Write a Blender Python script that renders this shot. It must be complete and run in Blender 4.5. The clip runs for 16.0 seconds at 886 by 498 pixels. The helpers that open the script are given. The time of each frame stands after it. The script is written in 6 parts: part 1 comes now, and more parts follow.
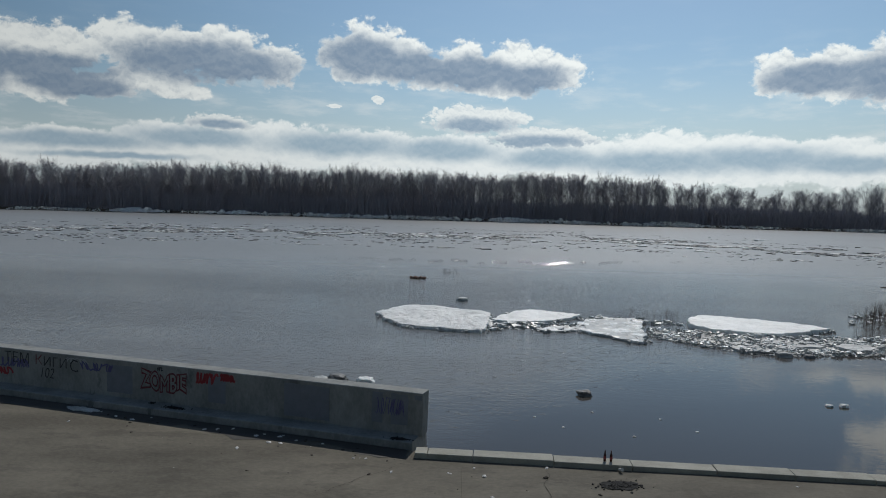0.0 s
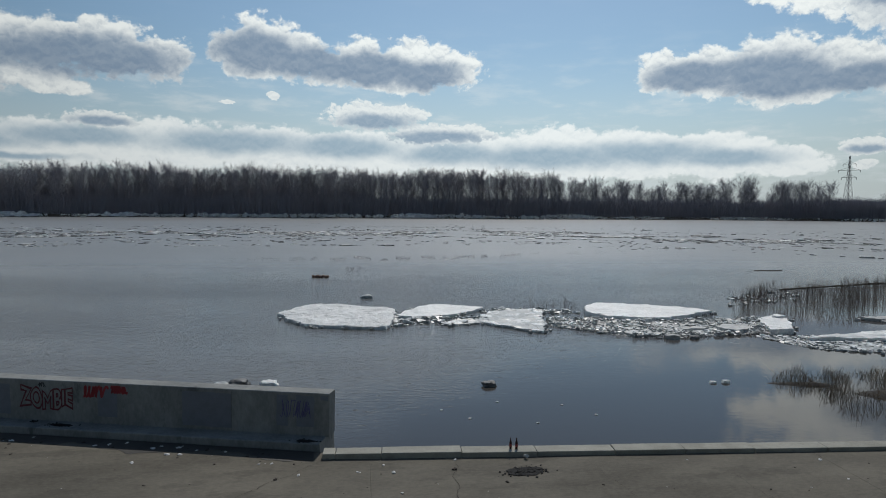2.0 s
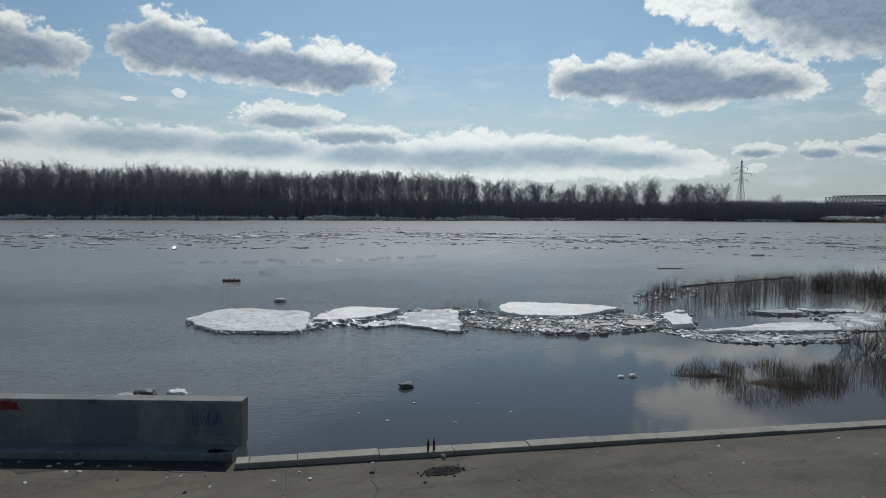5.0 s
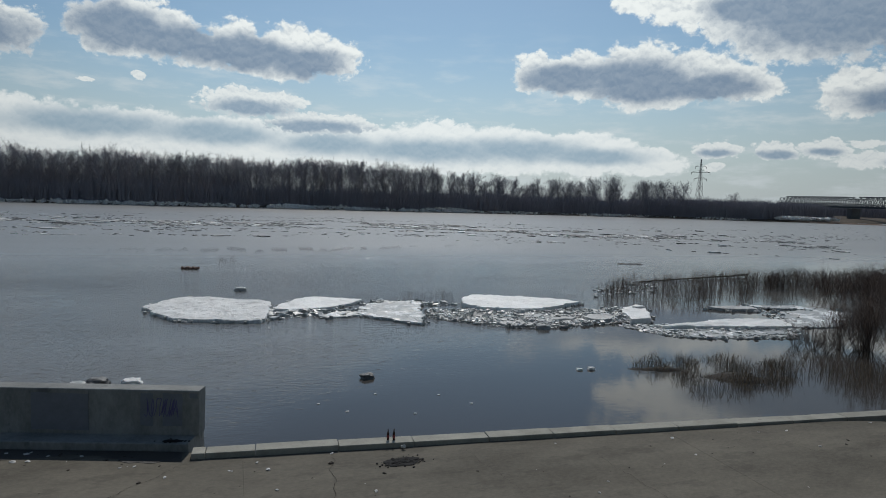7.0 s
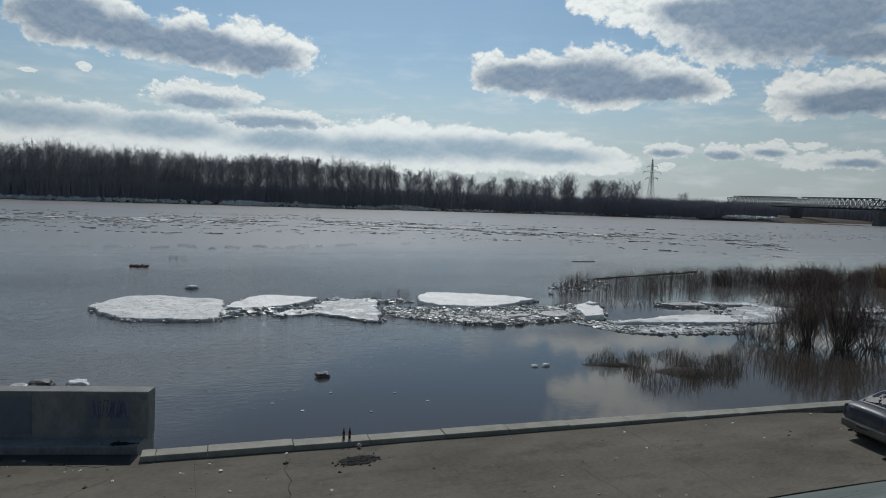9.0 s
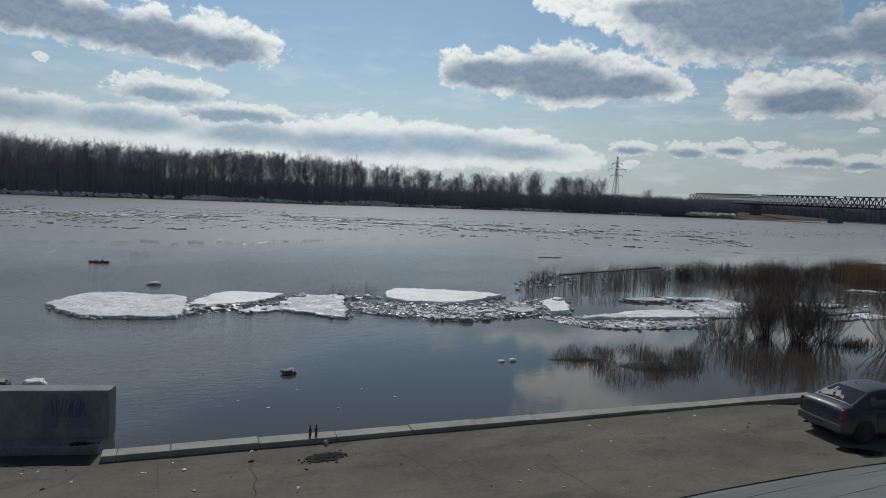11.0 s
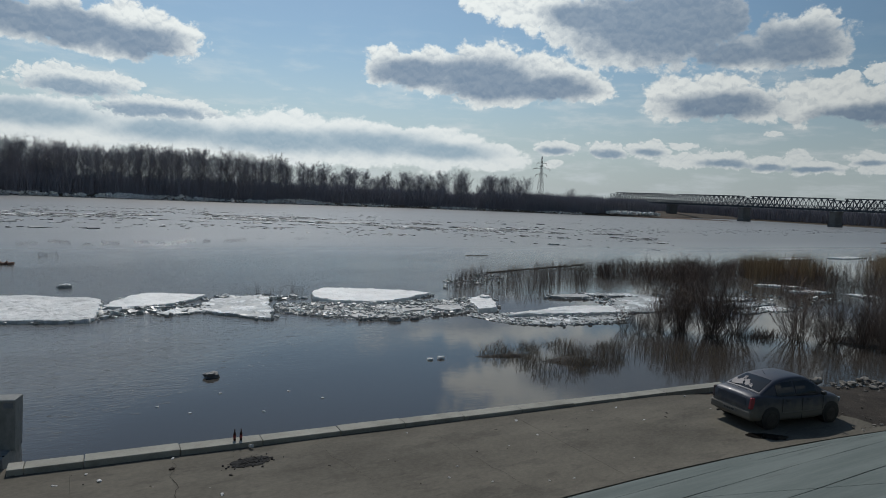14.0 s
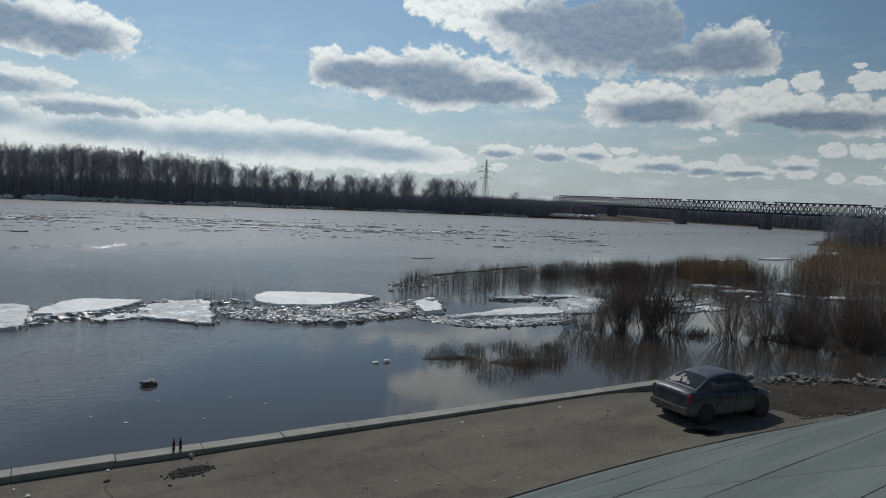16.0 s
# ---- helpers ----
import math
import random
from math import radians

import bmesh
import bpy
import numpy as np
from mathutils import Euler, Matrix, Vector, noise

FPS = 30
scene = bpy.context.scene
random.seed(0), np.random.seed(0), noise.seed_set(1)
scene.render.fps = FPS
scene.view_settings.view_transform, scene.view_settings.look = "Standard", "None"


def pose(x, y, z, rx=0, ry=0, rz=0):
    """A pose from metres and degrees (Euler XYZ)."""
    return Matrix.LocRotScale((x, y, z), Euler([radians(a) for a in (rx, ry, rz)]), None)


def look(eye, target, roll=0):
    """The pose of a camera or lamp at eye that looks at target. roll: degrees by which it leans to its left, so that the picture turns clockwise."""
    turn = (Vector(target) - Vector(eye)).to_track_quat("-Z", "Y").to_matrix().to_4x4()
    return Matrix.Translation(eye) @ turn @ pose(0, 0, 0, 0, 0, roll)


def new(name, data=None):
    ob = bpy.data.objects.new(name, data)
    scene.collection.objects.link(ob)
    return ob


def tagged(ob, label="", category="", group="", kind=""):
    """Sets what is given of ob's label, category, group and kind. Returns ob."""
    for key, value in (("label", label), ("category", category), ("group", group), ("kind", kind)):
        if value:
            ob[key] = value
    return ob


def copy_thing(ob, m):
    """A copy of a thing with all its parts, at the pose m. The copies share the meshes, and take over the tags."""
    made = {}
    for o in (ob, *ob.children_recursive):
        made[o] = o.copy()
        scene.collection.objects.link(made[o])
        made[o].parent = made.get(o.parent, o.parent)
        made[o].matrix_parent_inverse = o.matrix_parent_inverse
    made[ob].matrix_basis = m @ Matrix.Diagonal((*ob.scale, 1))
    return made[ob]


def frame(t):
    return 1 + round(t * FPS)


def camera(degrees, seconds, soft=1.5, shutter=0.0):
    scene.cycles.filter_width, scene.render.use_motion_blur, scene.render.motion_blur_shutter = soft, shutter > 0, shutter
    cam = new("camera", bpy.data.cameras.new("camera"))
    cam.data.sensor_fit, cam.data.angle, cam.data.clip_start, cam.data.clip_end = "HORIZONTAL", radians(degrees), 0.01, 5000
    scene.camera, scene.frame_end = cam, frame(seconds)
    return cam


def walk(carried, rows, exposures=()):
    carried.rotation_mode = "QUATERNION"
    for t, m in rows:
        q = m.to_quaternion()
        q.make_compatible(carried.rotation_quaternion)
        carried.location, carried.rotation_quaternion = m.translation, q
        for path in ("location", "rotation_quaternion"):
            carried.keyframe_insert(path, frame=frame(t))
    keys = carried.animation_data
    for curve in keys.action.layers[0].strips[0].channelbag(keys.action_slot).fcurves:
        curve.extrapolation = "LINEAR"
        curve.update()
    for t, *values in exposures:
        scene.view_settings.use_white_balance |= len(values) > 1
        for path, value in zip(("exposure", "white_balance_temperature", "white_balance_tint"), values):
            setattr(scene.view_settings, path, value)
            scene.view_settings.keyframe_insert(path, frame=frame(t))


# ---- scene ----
cam = camera(66.81, 16.0, soft=1.0)
EYE = (0.0, 0.0, 6.8)
TURNS = [
    (0.0, 86.17, -1.63, 0.00),
    (0.5, 86.89, -1.32, -2.83),
    (1.0, 86.54, 0.17, -5.02),
    (1.5, 86.06, -0.13, -7.02),
    (2.0, 86.01, -0.53, -8.37),
    (2.5, 85.85, -0.64, -9.11),
    (3.0, 85.66, -0.18, -10.92),
    (3.5, 85.89, -0.57, -12.57),
    (4.0, 85.95, -0.65, -13.92),
    (6.5, 86.64, -1.10, -17.39),
    (7.0, 85.56, -1.84, -18.57),
    (7.5, 85.44, -2.24, -20.23),
    (8.0, 85.55, -2.27, -21.07),
    (8.5, 85.50, -2.32, -21.65),
    (9.0, 85.49, -2.19, -22.27),
    (11.5, 85.20, -2.49, -25.69),
    (12.0, 85.18, -2.42, -26.46),
    (12.5, 85.21, -2.51, -27.75),
    (13.0, 85.25, -2.62, -28.72),
    (13.5, 85.32, -2.64, -29.64),
    (14.0, 85.41, -2.65, -31.19),
    (14.5, 85.54, -2.75, -32.43),
    (15.0, 85.69, -2.87, -33.73),
    (15.5, 85.78, -2.88, -34.82),
    (16.0, 85.85, -2.80, -35.84),
]
walk(cam, [(t, pose(*EYE, rx, ry, rz)) for t, rx, ry, rz in TURNS],
     exposures=[(t, e, 6420, 10) for t, e in ((0.0, 0.06), (4.0, 0.04), (7.0, 0.0), (9.0, -0.04), (16.0, -0.03))])

# ---- world and sun ----
SUN_AZ, SUN_EL = 17.0, 46.0  # degrees, clockwise from +y, and above the horizon
WATER_Z = -0.30

# clouds by azimuth, elevation and half sizes, in degrees
CLOUD_WEST = [(-14.4, 10.9, 2.5, 1.55), (-17.9, 11.2, 3.4, 2.05), (-22.1, 11.2, 3.2, 1.75), (-25.5, 11.55, 2.7, 1.75), (-29.8, 10.4, 3.2, 1.7), (-32.5, 10.2, 2.2, 1.9), (-31.2, 8.1, 3.8, 1.3), (-26.8, 8.2, 3.4, 0.9), (-21.0, 8.2, 2.2, 0.6), (-36.5, 8.9, 3.4, 2.6), (-23.3, 8.9, 3.2, 0.9), (-44, 10.0, 6.0, 3.0)]
CLOUD_MID = [(-8.8, 11.8, 1.9, 1.65), (-6.4, 12.3, 2.9, 2.1), (-3.8, 11.6, 2.3, 1.85), (1.4, 11.4, 2.7, 1.9), (-1.0, 10.8, 2.8, 1.45), (5.9, 11.5, 3.2, 1.8), (9.1, 11.0, 2.4, 1.5), (3.8, 10.0, 3.8, 1.1), (-7.1, 10.6, 2.8, 0.9)]
CLOUD_EAST = [(26.1, 10.35, 2.2, 1.6), (29.5, 10.3, 2.8, 1.8), (34.2, 10.45, 3.2, 2.2), (38.4, 9.95, 3.6, 1.95), (42.0, 9.3, 2.6, 1.4), (35.0, 8.5, 4.2, 1.1), (44.0, 9.0, 1.2, 0.9), (30.5, 9.3, 3.3, 1.2)]
CLOUD_HIGH = [(34.9, 15.75, 2.7, 1.1), (38.7, 15.3, 4.2, 1.8), (42.9, 14.1, 4.2, 2.4), (48.9, 13.9, 5.1, 3.0), (52.4, 14.3, 2.1, 2.0), (58.0, 12.45, 3.5, 2.0), (54.7, 11.7, 3.0, 1.35), (45.4, 12.15, 4.4, 1.4), (60.4, 12.1, 1.4, 1.4), (44.9, 18.9, 11.3, 2.85)]
CLOUD_FAR_EAST = [(49.7, 8.45, 2.6, 1.7), (52.8, 8.7, 3.0, 1.75), (55.8, 7.8, 1.9, 1.2), (58.7, 8.25, 2.0, 1.6), (61.1, 8.4, 2.0, 1.4), (63.4, 7.8, 2.3, 1.5), (66.3, 7.5, 2.5, 1.45), (69.7, 7.4, 2.8, 1.55), (76, 8.0, 5.0, 2.0)]
CLOUD_SMALL = [(-18.4, 6.0, 2.4, 0.6), (2.2, 7.1, 3.4, 1.0), (4.6, 7.3, 2.1, 0.7), (8.2, 5.7, 4.2, 0.8), (10.7, 6.0, 1.4, 0.55), (-9.3, 7.8, 0.5, 0.2), (-5.7, 8.5, 0.6, 0.3), (63.4, 10.0, 1.0, 0.75), (61.3, 9.75, 0.7, 0.45), (67.7, 9.95, 1.3, 0.6), (65.6, 5.0, 0.8, 0.45), (67.9, 5.0, 1.3, 0.5), (56.8, 5.85, 0.6, 0.22), (66.9, 11.0, 0.4, 0.2)]
CLOUD_ROW = [(40.5, 4.25, 1.8, 0.6), (44.7, 4.25, 1.5, 0.65), (47.9, 4.45, 1.7, 0.7), (50.4, 4.85, 1.1, 0.3), (50.7, 3.7, 2.1, 0.6), (53.6, 3.8, 2.1, 0.8), (56.8, 3.55, 1.6, 0.6), (58.8, 3.85, 0.9, 0.75), (59.9, 3.3, 1.9, 0.55), (63.3, 3.95, 1.6, 0.55), (63.6, 3.3, 1.1, 0.4), (66.0, 2.95, 0.6, 0.4), (68.1, 2.9, 0.9, 0.3), (40.3, 3.0, 0.8, 0.3), (73.0, 4.0, 4.0, 0.9)]
CLOUD_BAND = [(-30, 3.4, 7.0, 1.4), (-22, 3.9, 4.0, 1.9), (-14, 4.2, 5.0, 2.1), (-6, 4.1, 5.0, 1.9), (2, 3.8, 6.0, 1.9), (10, 3.9, 5.0, 2.0), (18, 4.1, 4.5, 2.2), (24, 4.0, 4.5, 1.9), (30, 3.8, 4.5, 1.75), (35, 3.3, 3.5, 1.1), (-45, 3.8, 10.0, 1.6)]
CLOUD_BEHIND = [(-75, 13, 12, 4), (-110, 20, 14, 5), (-160, 16, 12, 5), (150, 22, 14, 6), (105, 15, 12, 5), (-5, 34, 9, 3), (60, 30, 10, 4), (-50, 28, 9, 4)]

# the grey undersides of the same clouds
SHADE_HEAPS = [(-19.2, 10.5, 6.3, 1.4), (-30.5, 9.0, 4.4, 1.0), (-28.3, 7.9, 3.5, 0.7), (-36, 8.6, 3.5, 1.6), (-7.1, 11.8, 3.2, 1.5), (-2.9, 11.2, 3.3, 1.15), (1.9, 10.8, 3.8, 1.25), (6.6, 10.5, 3.3, 1.05), (28.1, 9.95, 3.2, 1.05), (34.2, 9.7, 4.2, 1.55), (39.8, 9.2, 3.2, 1.0),
               (48.5, 14.1, 6.8, 2.6), (58.0, 12.2, 3.2, 1.4), (53.4, 11.7, 2.6, 0.85), (42.0, 14.7, 2.8, 0.9), (52.8, 7.9, 3.6, 0.95), (64.6, 7.1, 4.6, 0.7), (76, 7.4, 4.0, 1.2), (-44, 9.4, 5.0, 2.0)]
SHADE_BEHIND = [(-75, 12, 9, 2.4), (-110, 18.6, 11, 3.2), (-160, 15, 9, 3), (150, 20, 11, 4), (105, 14, 9, 3), (-5, 33, 7, 1.6), (60, 29, 8, 2), (-50, 27, 7, 2)]
SHADE_SMALL = [(-18.4, 5.85, 1.9, 0.35), (2.5, 6.7, 3.1, 0.55), (7.7, 5.4, 4.2, 0.5), (40.5, 4.05, 1.3, 0.3), (44.7, 4.0, 1.3, 0.33), (47.9, 4.25, 1.1, 0.28), (53.6, 3.45, 1.7, 0.3), (56.8, 3.3, 1.2, 0.22), (59.5, 3.1, 1.6, 0.2), (63.3, 3.75, 1.1, 0.2), (73.0, 3.7, 3.0, 0.5)]
SHADE_BAND = [(-29, 4.0, 6.0, 0.5), (-20, 4.7, 4.5, 0.7), (-9, 4.7, 5.5, 0.9), (0, 4.5, 4.5, 0.8), (9, 4.0, 4.0, 0.8), (17, 3.9, 6.0, 0.9), (25, 4.1, 4.5, 0.9), (31, 3.7, 4.0, 0.6), (-26, 3.0, 5.0, 0.25), (-45, 3.6, 8.0, 0.9)]


def tree_math(nodes, links, op, a, b=None, c=None, clamp=False):
    n = nodes.new("ShaderNodeMath")
    n.operation, n.use_clamp = op, clamp
    for i, v in enumerate((a, b, c)):
        if v is None:
            continue
        if isinstance(v, (int, float)):
            n.inputs[i].default_value = v
        else:
            links.new(v, n.inputs[i])
    return n.outputs[0]


def smooth_range(nodes, links, value, lo, hi, a=0.0, b=1.0):
    n = nodes.new("ShaderNodeMapRange")
    n.interpolation_type = "SMOOTHSTEP"
    links.new(value, n.inputs["Value"])
    for key, v in (("From Min", lo), ("From Max", hi), ("To Min", a), ("To Max", b)):
        n.inputs[key].default_value = v
    return n.outputs[0]


def mix_color(nodes, links, fac, a, b, blend="MIX"):
    n = nodes.new("ShaderNodeMix")
    n.data_type, n.blend_type = "RGBA", blend
    for sock, v in ((n.inputs[0], fac), (n.inputs[6], a), (n.inputs[7], b)):
        if isinstance(v, (int, float)):
            sock.default_value = v
        elif isinstance(v, tuple):
            sock.default_value = (*v, 1)
        else:
            links.new(v, sock)
    return n.outputs[2]


def cloud_field(name, ellipses, soft):
    """How deep a direction (azimuth, elevation) lies inside a union of soft ellipses."""
    ng = bpy.data.node_groups.new(name, "ShaderNodeTree")
    ng.interface.new_socket("P", in_out="INPUT", socket_type="NodeSocketVector")
    ng.interface.new_socket("Depth", in_out="OUTPUT", socket_type="NodeSocketFloat")
    nodes, links = ng.nodes, ng.links
    gi, go = nodes.new("NodeGroupInput"), nodes.new("NodeGroupOutput")
    low = None
    for az, el, ra, re in ellipses:
        v = nodes.new("ShaderNodeVectorMath")
        v.operation = "MULTIPLY_ADD"
        links.new(gi.outputs[0], v.inputs[0])
        v.inputs[1].default_value, v.inputs[2].default_value = (1 / ra, 1 / re, 0), (-az / ra, -el / re, 0)
        ln = nodes.new("ShaderNodeVectorMath")
        ln.operation = "LENGTH"
        links.new(v.outputs[0], ln.inputs[0])
        low = ln.outputs["Value"] if low is None else tree_math(nodes, links, "SMOOTH_MIN", low, ln.outputs["Value"], soft)
    links.new(tree_math(nodes, links, "SUBTRACT", 1.0, low), go.inputs[0])
    return ng


world = bpy.data.worlds.new("sky")
scene.world = world
world.use_nodes = True
wn, wl = world.node_tree.nodes, world.node_tree.links
wn.clear()
sky = wn.new("ShaderNodeTexSky")
sky.sky_type, sky.sun_disc = "NISHITA", False
sky.sun_elevation, sky.sun_rotation = radians(SUN_EL), radians(SUN_AZ)
sky.air_density, sky.dust_density, sky.ozone_density = 1.0, 0.3, 1.5
coord = wn.new("ShaderNodeTexCoord")
sep = wn.new("ShaderNodeSeparateXYZ")
wl.new(coord.outputs["Generated"], sep.inputs[0])
az = tree_math(wn, wl, "MULTIPLY", tree_math(wn, wl, "ARCTAN2", sep.outputs[0], sep.outputs[1]), 57.29578)
el = tree_math(wn, wl, "MULTIPLY", tree_math(wn, wl, "ARCSINE", sep.outputs[2]), 57.29578)
way = wn.new("ShaderNodeCombineXYZ")
wl.new(az, way.inputs[0]), wl.new(el, way.inputs[1])


def sky_noise(scale, detail, rough, stretch=1.0, shift=0.0):
    m = wn.new("ShaderNodeMapping")
    m.inputs["Scale"].default_value, m.inputs["Location"].default_value = (scale / stretch, scale, 1), (shift, shift * 0.7, 0)
    wl.new(way.outputs[0], m.inputs[0])
    n = wn.new("ShaderNodeTexNoise")
    n.inputs["Scale"].default_value, n.inputs["Detail"].default_value, n.inputs["Roughness"].default_value = 1.0, detail, rough
    wl.new(m.outputs[0], n.inputs[0])
    return n


def deep(group, shift):
    v = wn.new("ShaderNodeVectorMath")
    v.operation = "ADD"
    wl.new(warped, v.inputs[0])
    v.inputs[1].default_value = shift
    g = wn.new("ShaderNodeGroup")
    g.node_tree = group
    wl.new(v.outputs[0], g.inputs[0])
    return g.outputs[0]


def sky_puffs(scale, detail, shift, rise=0.0, stretch=1.2):
    """Rounded cauliflower cells over the sky, about 1 / scale degrees wide; rise samples them higher up."""
    m = wn.new("ShaderNodeMapping")
    m.inputs["Scale"].default_value, m.inputs["Location"].default_value = (scale / stretch, scale, 1), (shift, shift * 0.7 + rise * scale, 0)
    wl.new(frayed, m.inputs[0])
    n = wn.new("ShaderNodeTexVoronoi")
    n.voronoi_dimensions, n.feature, n.normalize = "2D", "SMOOTH_F1", True
    for key, v in (("Scale", 1.0), ("Detail", detail), ("Roughness", 0.52), ("Lacunarity", 2.2), ("Smoothness", 0.35)):
        n.inputs[key].default_value = v
    wl.new(m.outputs[0], n.inputs["Vector"])
    return tree_math(wn, wl, "SUBTRACT", 0.40, n.outputs["Distance"])


def shifted(source, color, amount):
    """A direction moved by a colour noise, by up to half of amount in degrees."""
    v = wn.new("ShaderNodeVectorMath")
    v.operation = "MULTIPLY_ADD"
    wl.new(color, v.inputs[0])
    v.inputs[1].default_value, v.inputs[2].default_value = (*amount, 0), (-amount[0] / 2, -amount[1] / 2, 0)
    w = wn.new("ShaderNodeVectorMath")
    w.operation = "ADD"
    wl.new(source, w.inputs[0]), wl.new(v.outputs[0], w.inputs[1])
    return w.outputs[0]


warped = shifted(way.outputs[0], sky_noise(0.45, 4, 0.55, 1.3).outputs["Color"], (1.6, 0.9))
frayed = shifted(way.outputs[0], sky_noise(1.1, 5, 0.6, 1.1, 2.0).outputs["Color"], (1.3, 1.0))
streak = sky_noise(0.8, 6, 0.6, 4.0, 9.0).outputs["Fac"]
fluff = tree_math(wn, wl, "SUBTRACT", sky_noise(0.5, 8, 0.6, 1.3, 3.0).outputs["Fac"], 0.5)
wisp = tree_math(wn, wl, "SUBTRACT", sky_noise(2.2, 6, 0.65, 1.5, 6.0).outputs["Fac"], 0.5)

heaps = cloud_field("cloud_heaps", CLOUD_WEST + CLOUD_MID + CLOUD_EAST + CLOUD_HIGH + CLOUD_FAR_EAST + CLOUD_BEHIND, 0.12)
small = cloud_field("cloud_small", CLOUD_SMALL + CLOUD_ROW, 0.12)
band = cloud_field("cloud_band", CLOUD_BAND, 0.4)


def billows(scale, detail, shift, soft_gain):
    """Ragged outline and the light on its knolls: puffs with noise, and their slope towards the sun above."""
    here, above = sky_puffs(scale, detail, shift), sky_puffs(scale, detail, shift, 0.22 / scale)
    rag = tree_math(wn, wl, "MULTIPLY_ADD", fluff, soft_gain, here)
    return tree_math(wn, wl, "MULTIPLY_ADD", wisp, 0.42 * soft_gain, rag), tree_math(wn, wl, "SUBTRACT", above, here)


def cloud_layer(below, group, shade, puff, gain, edge, grey_at, white, grey, swell=0.0, lit_gain=0.6):
    rag, slope_up = puff
    d = tree_math(wn, wl, "ADD", tree_math(wn, wl, "MULTIPLY_ADD", rag, gain, deep(group, (0, 0, 0))), swell)
    s = tree_math(wn, wl, "MULTIPLY_ADD", rag, gain * 0.55, deep(shade, (0, 0, 0)))
    s = tree_math(wn, wl, "MULTIPLY_ADD", slope_up, 0.25 * gain, s)
    half = tuple(0.55 * a + 0.45 * b for a, b in zip(white, grey))
    lit = mix_color(wn, wl, smooth_range(wn, wl, slope_up, -0.10, 0.26, 0.0, lit_gain), white, half)
    dim = mix_color(wn, wl, smooth_range(wn, wl, slope_up, -0.22, 0.22), tuple(0.88 * b + 0.12 * a for a, b in zip(white, grey)), grey)
    col = mix_color(wn, wl, smooth_range(wn, wl, s, grey_at[0], grey_at[1]), lit, dim)
    return mix_color(wn, wl, smooth_range(wn, wl, d, 0.0, edge), below, col)


big_puffs, small_puffs, band_puffs = billows(0.85, 3.5, 3.0, 1.0), billows(1.5, 3.0, 5.0, 0.8), billows(0.9, 3.0, 8.0, 0.9)


base = wn.new("ShaderNodeVectorMath")
base.operation = "MULTIPLY"
wl.new(sky.outputs[0], base.inputs[0])
base.inputs[1].default_value = (0.066, 0.072, 0.070)
haze = mix_color(wn, wl, smooth_range(wn, wl, el, 13.0, -1.0, 0.0, 0.85), base.outputs[0], (0.52, 0.60, 0.65))
veil = tree_math(wn, wl, "MULTIPLY", smooth_range(wn, wl, streak, 0.46, 0.72), smooth_range(wn, wl, el, 15.0, 1.5, 0.02, 0.9))
haze = mix_color(wn, wl, veil, haze, (0.66, 0.73, 0.75))
heap_shade, small_shade, band_shade = cloud_field("heap_shade", SHADE_HEAPS + SHADE_BEHIND, 0.4), cloud_field("small_shade", SHADE_SMALL, 0.3), cloud_field("band_shade", SHADE_BAND, 0.6)
c = cloud_layer(haze, band, band_shade, band_puffs, 0.70, 0.22, (-0.65, 0.60), (0.85, 0.90, 0.89), (0.35, 0.47, 0.56), 0.08, 0.4)
c = cloud_layer(c, small, small_shade, small_puffs, 1.4, 0.28, (-0.50, 0.60), (0.80, 0.85, 0.84), (0.29, 0.39, 0.49), 0.06)
c = cloud_layer(c, heaps, heap_shade, big_puffs, 1.10, 0.30, (-0.52, 0.40), (0.83, 0.87, 0.85), (0.21, 0.29, 0.39), 0.05, 0.85)
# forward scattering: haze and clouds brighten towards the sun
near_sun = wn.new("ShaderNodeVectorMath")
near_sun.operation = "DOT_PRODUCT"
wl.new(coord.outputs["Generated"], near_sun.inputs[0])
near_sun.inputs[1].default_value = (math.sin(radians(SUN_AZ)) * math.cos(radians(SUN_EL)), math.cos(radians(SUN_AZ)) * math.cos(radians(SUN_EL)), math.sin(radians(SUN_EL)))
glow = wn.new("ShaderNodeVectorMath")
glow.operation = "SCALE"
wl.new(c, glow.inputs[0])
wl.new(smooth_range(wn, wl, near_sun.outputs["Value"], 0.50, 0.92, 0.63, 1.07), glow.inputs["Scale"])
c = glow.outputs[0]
back = wn.new("ShaderNodeBackground")
back.inputs["Strength"].default_value = 1.0
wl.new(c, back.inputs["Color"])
wo = wn.new("ShaderNodeOutputWorld")
wl.new(back.outputs[0], wo.inputs[0])

sun = new("sun", bpy.data.lights.new("sun", "SUN"))
sun.data.energy, sun.data.angle, sun.data.color = 2.2, radians(0.53), (1.0, 0.96, 0.90)
toward = Vector((math.sin(radians(SUN_AZ)) * math.cos(radians(SUN_EL)), math.cos(radians(SUN_AZ)) * math.cos(radians(SUN_EL)), math.sin(radians(SUN_EL))))
sun.matrix_world = look(toward * 100, (0, 0, 0))


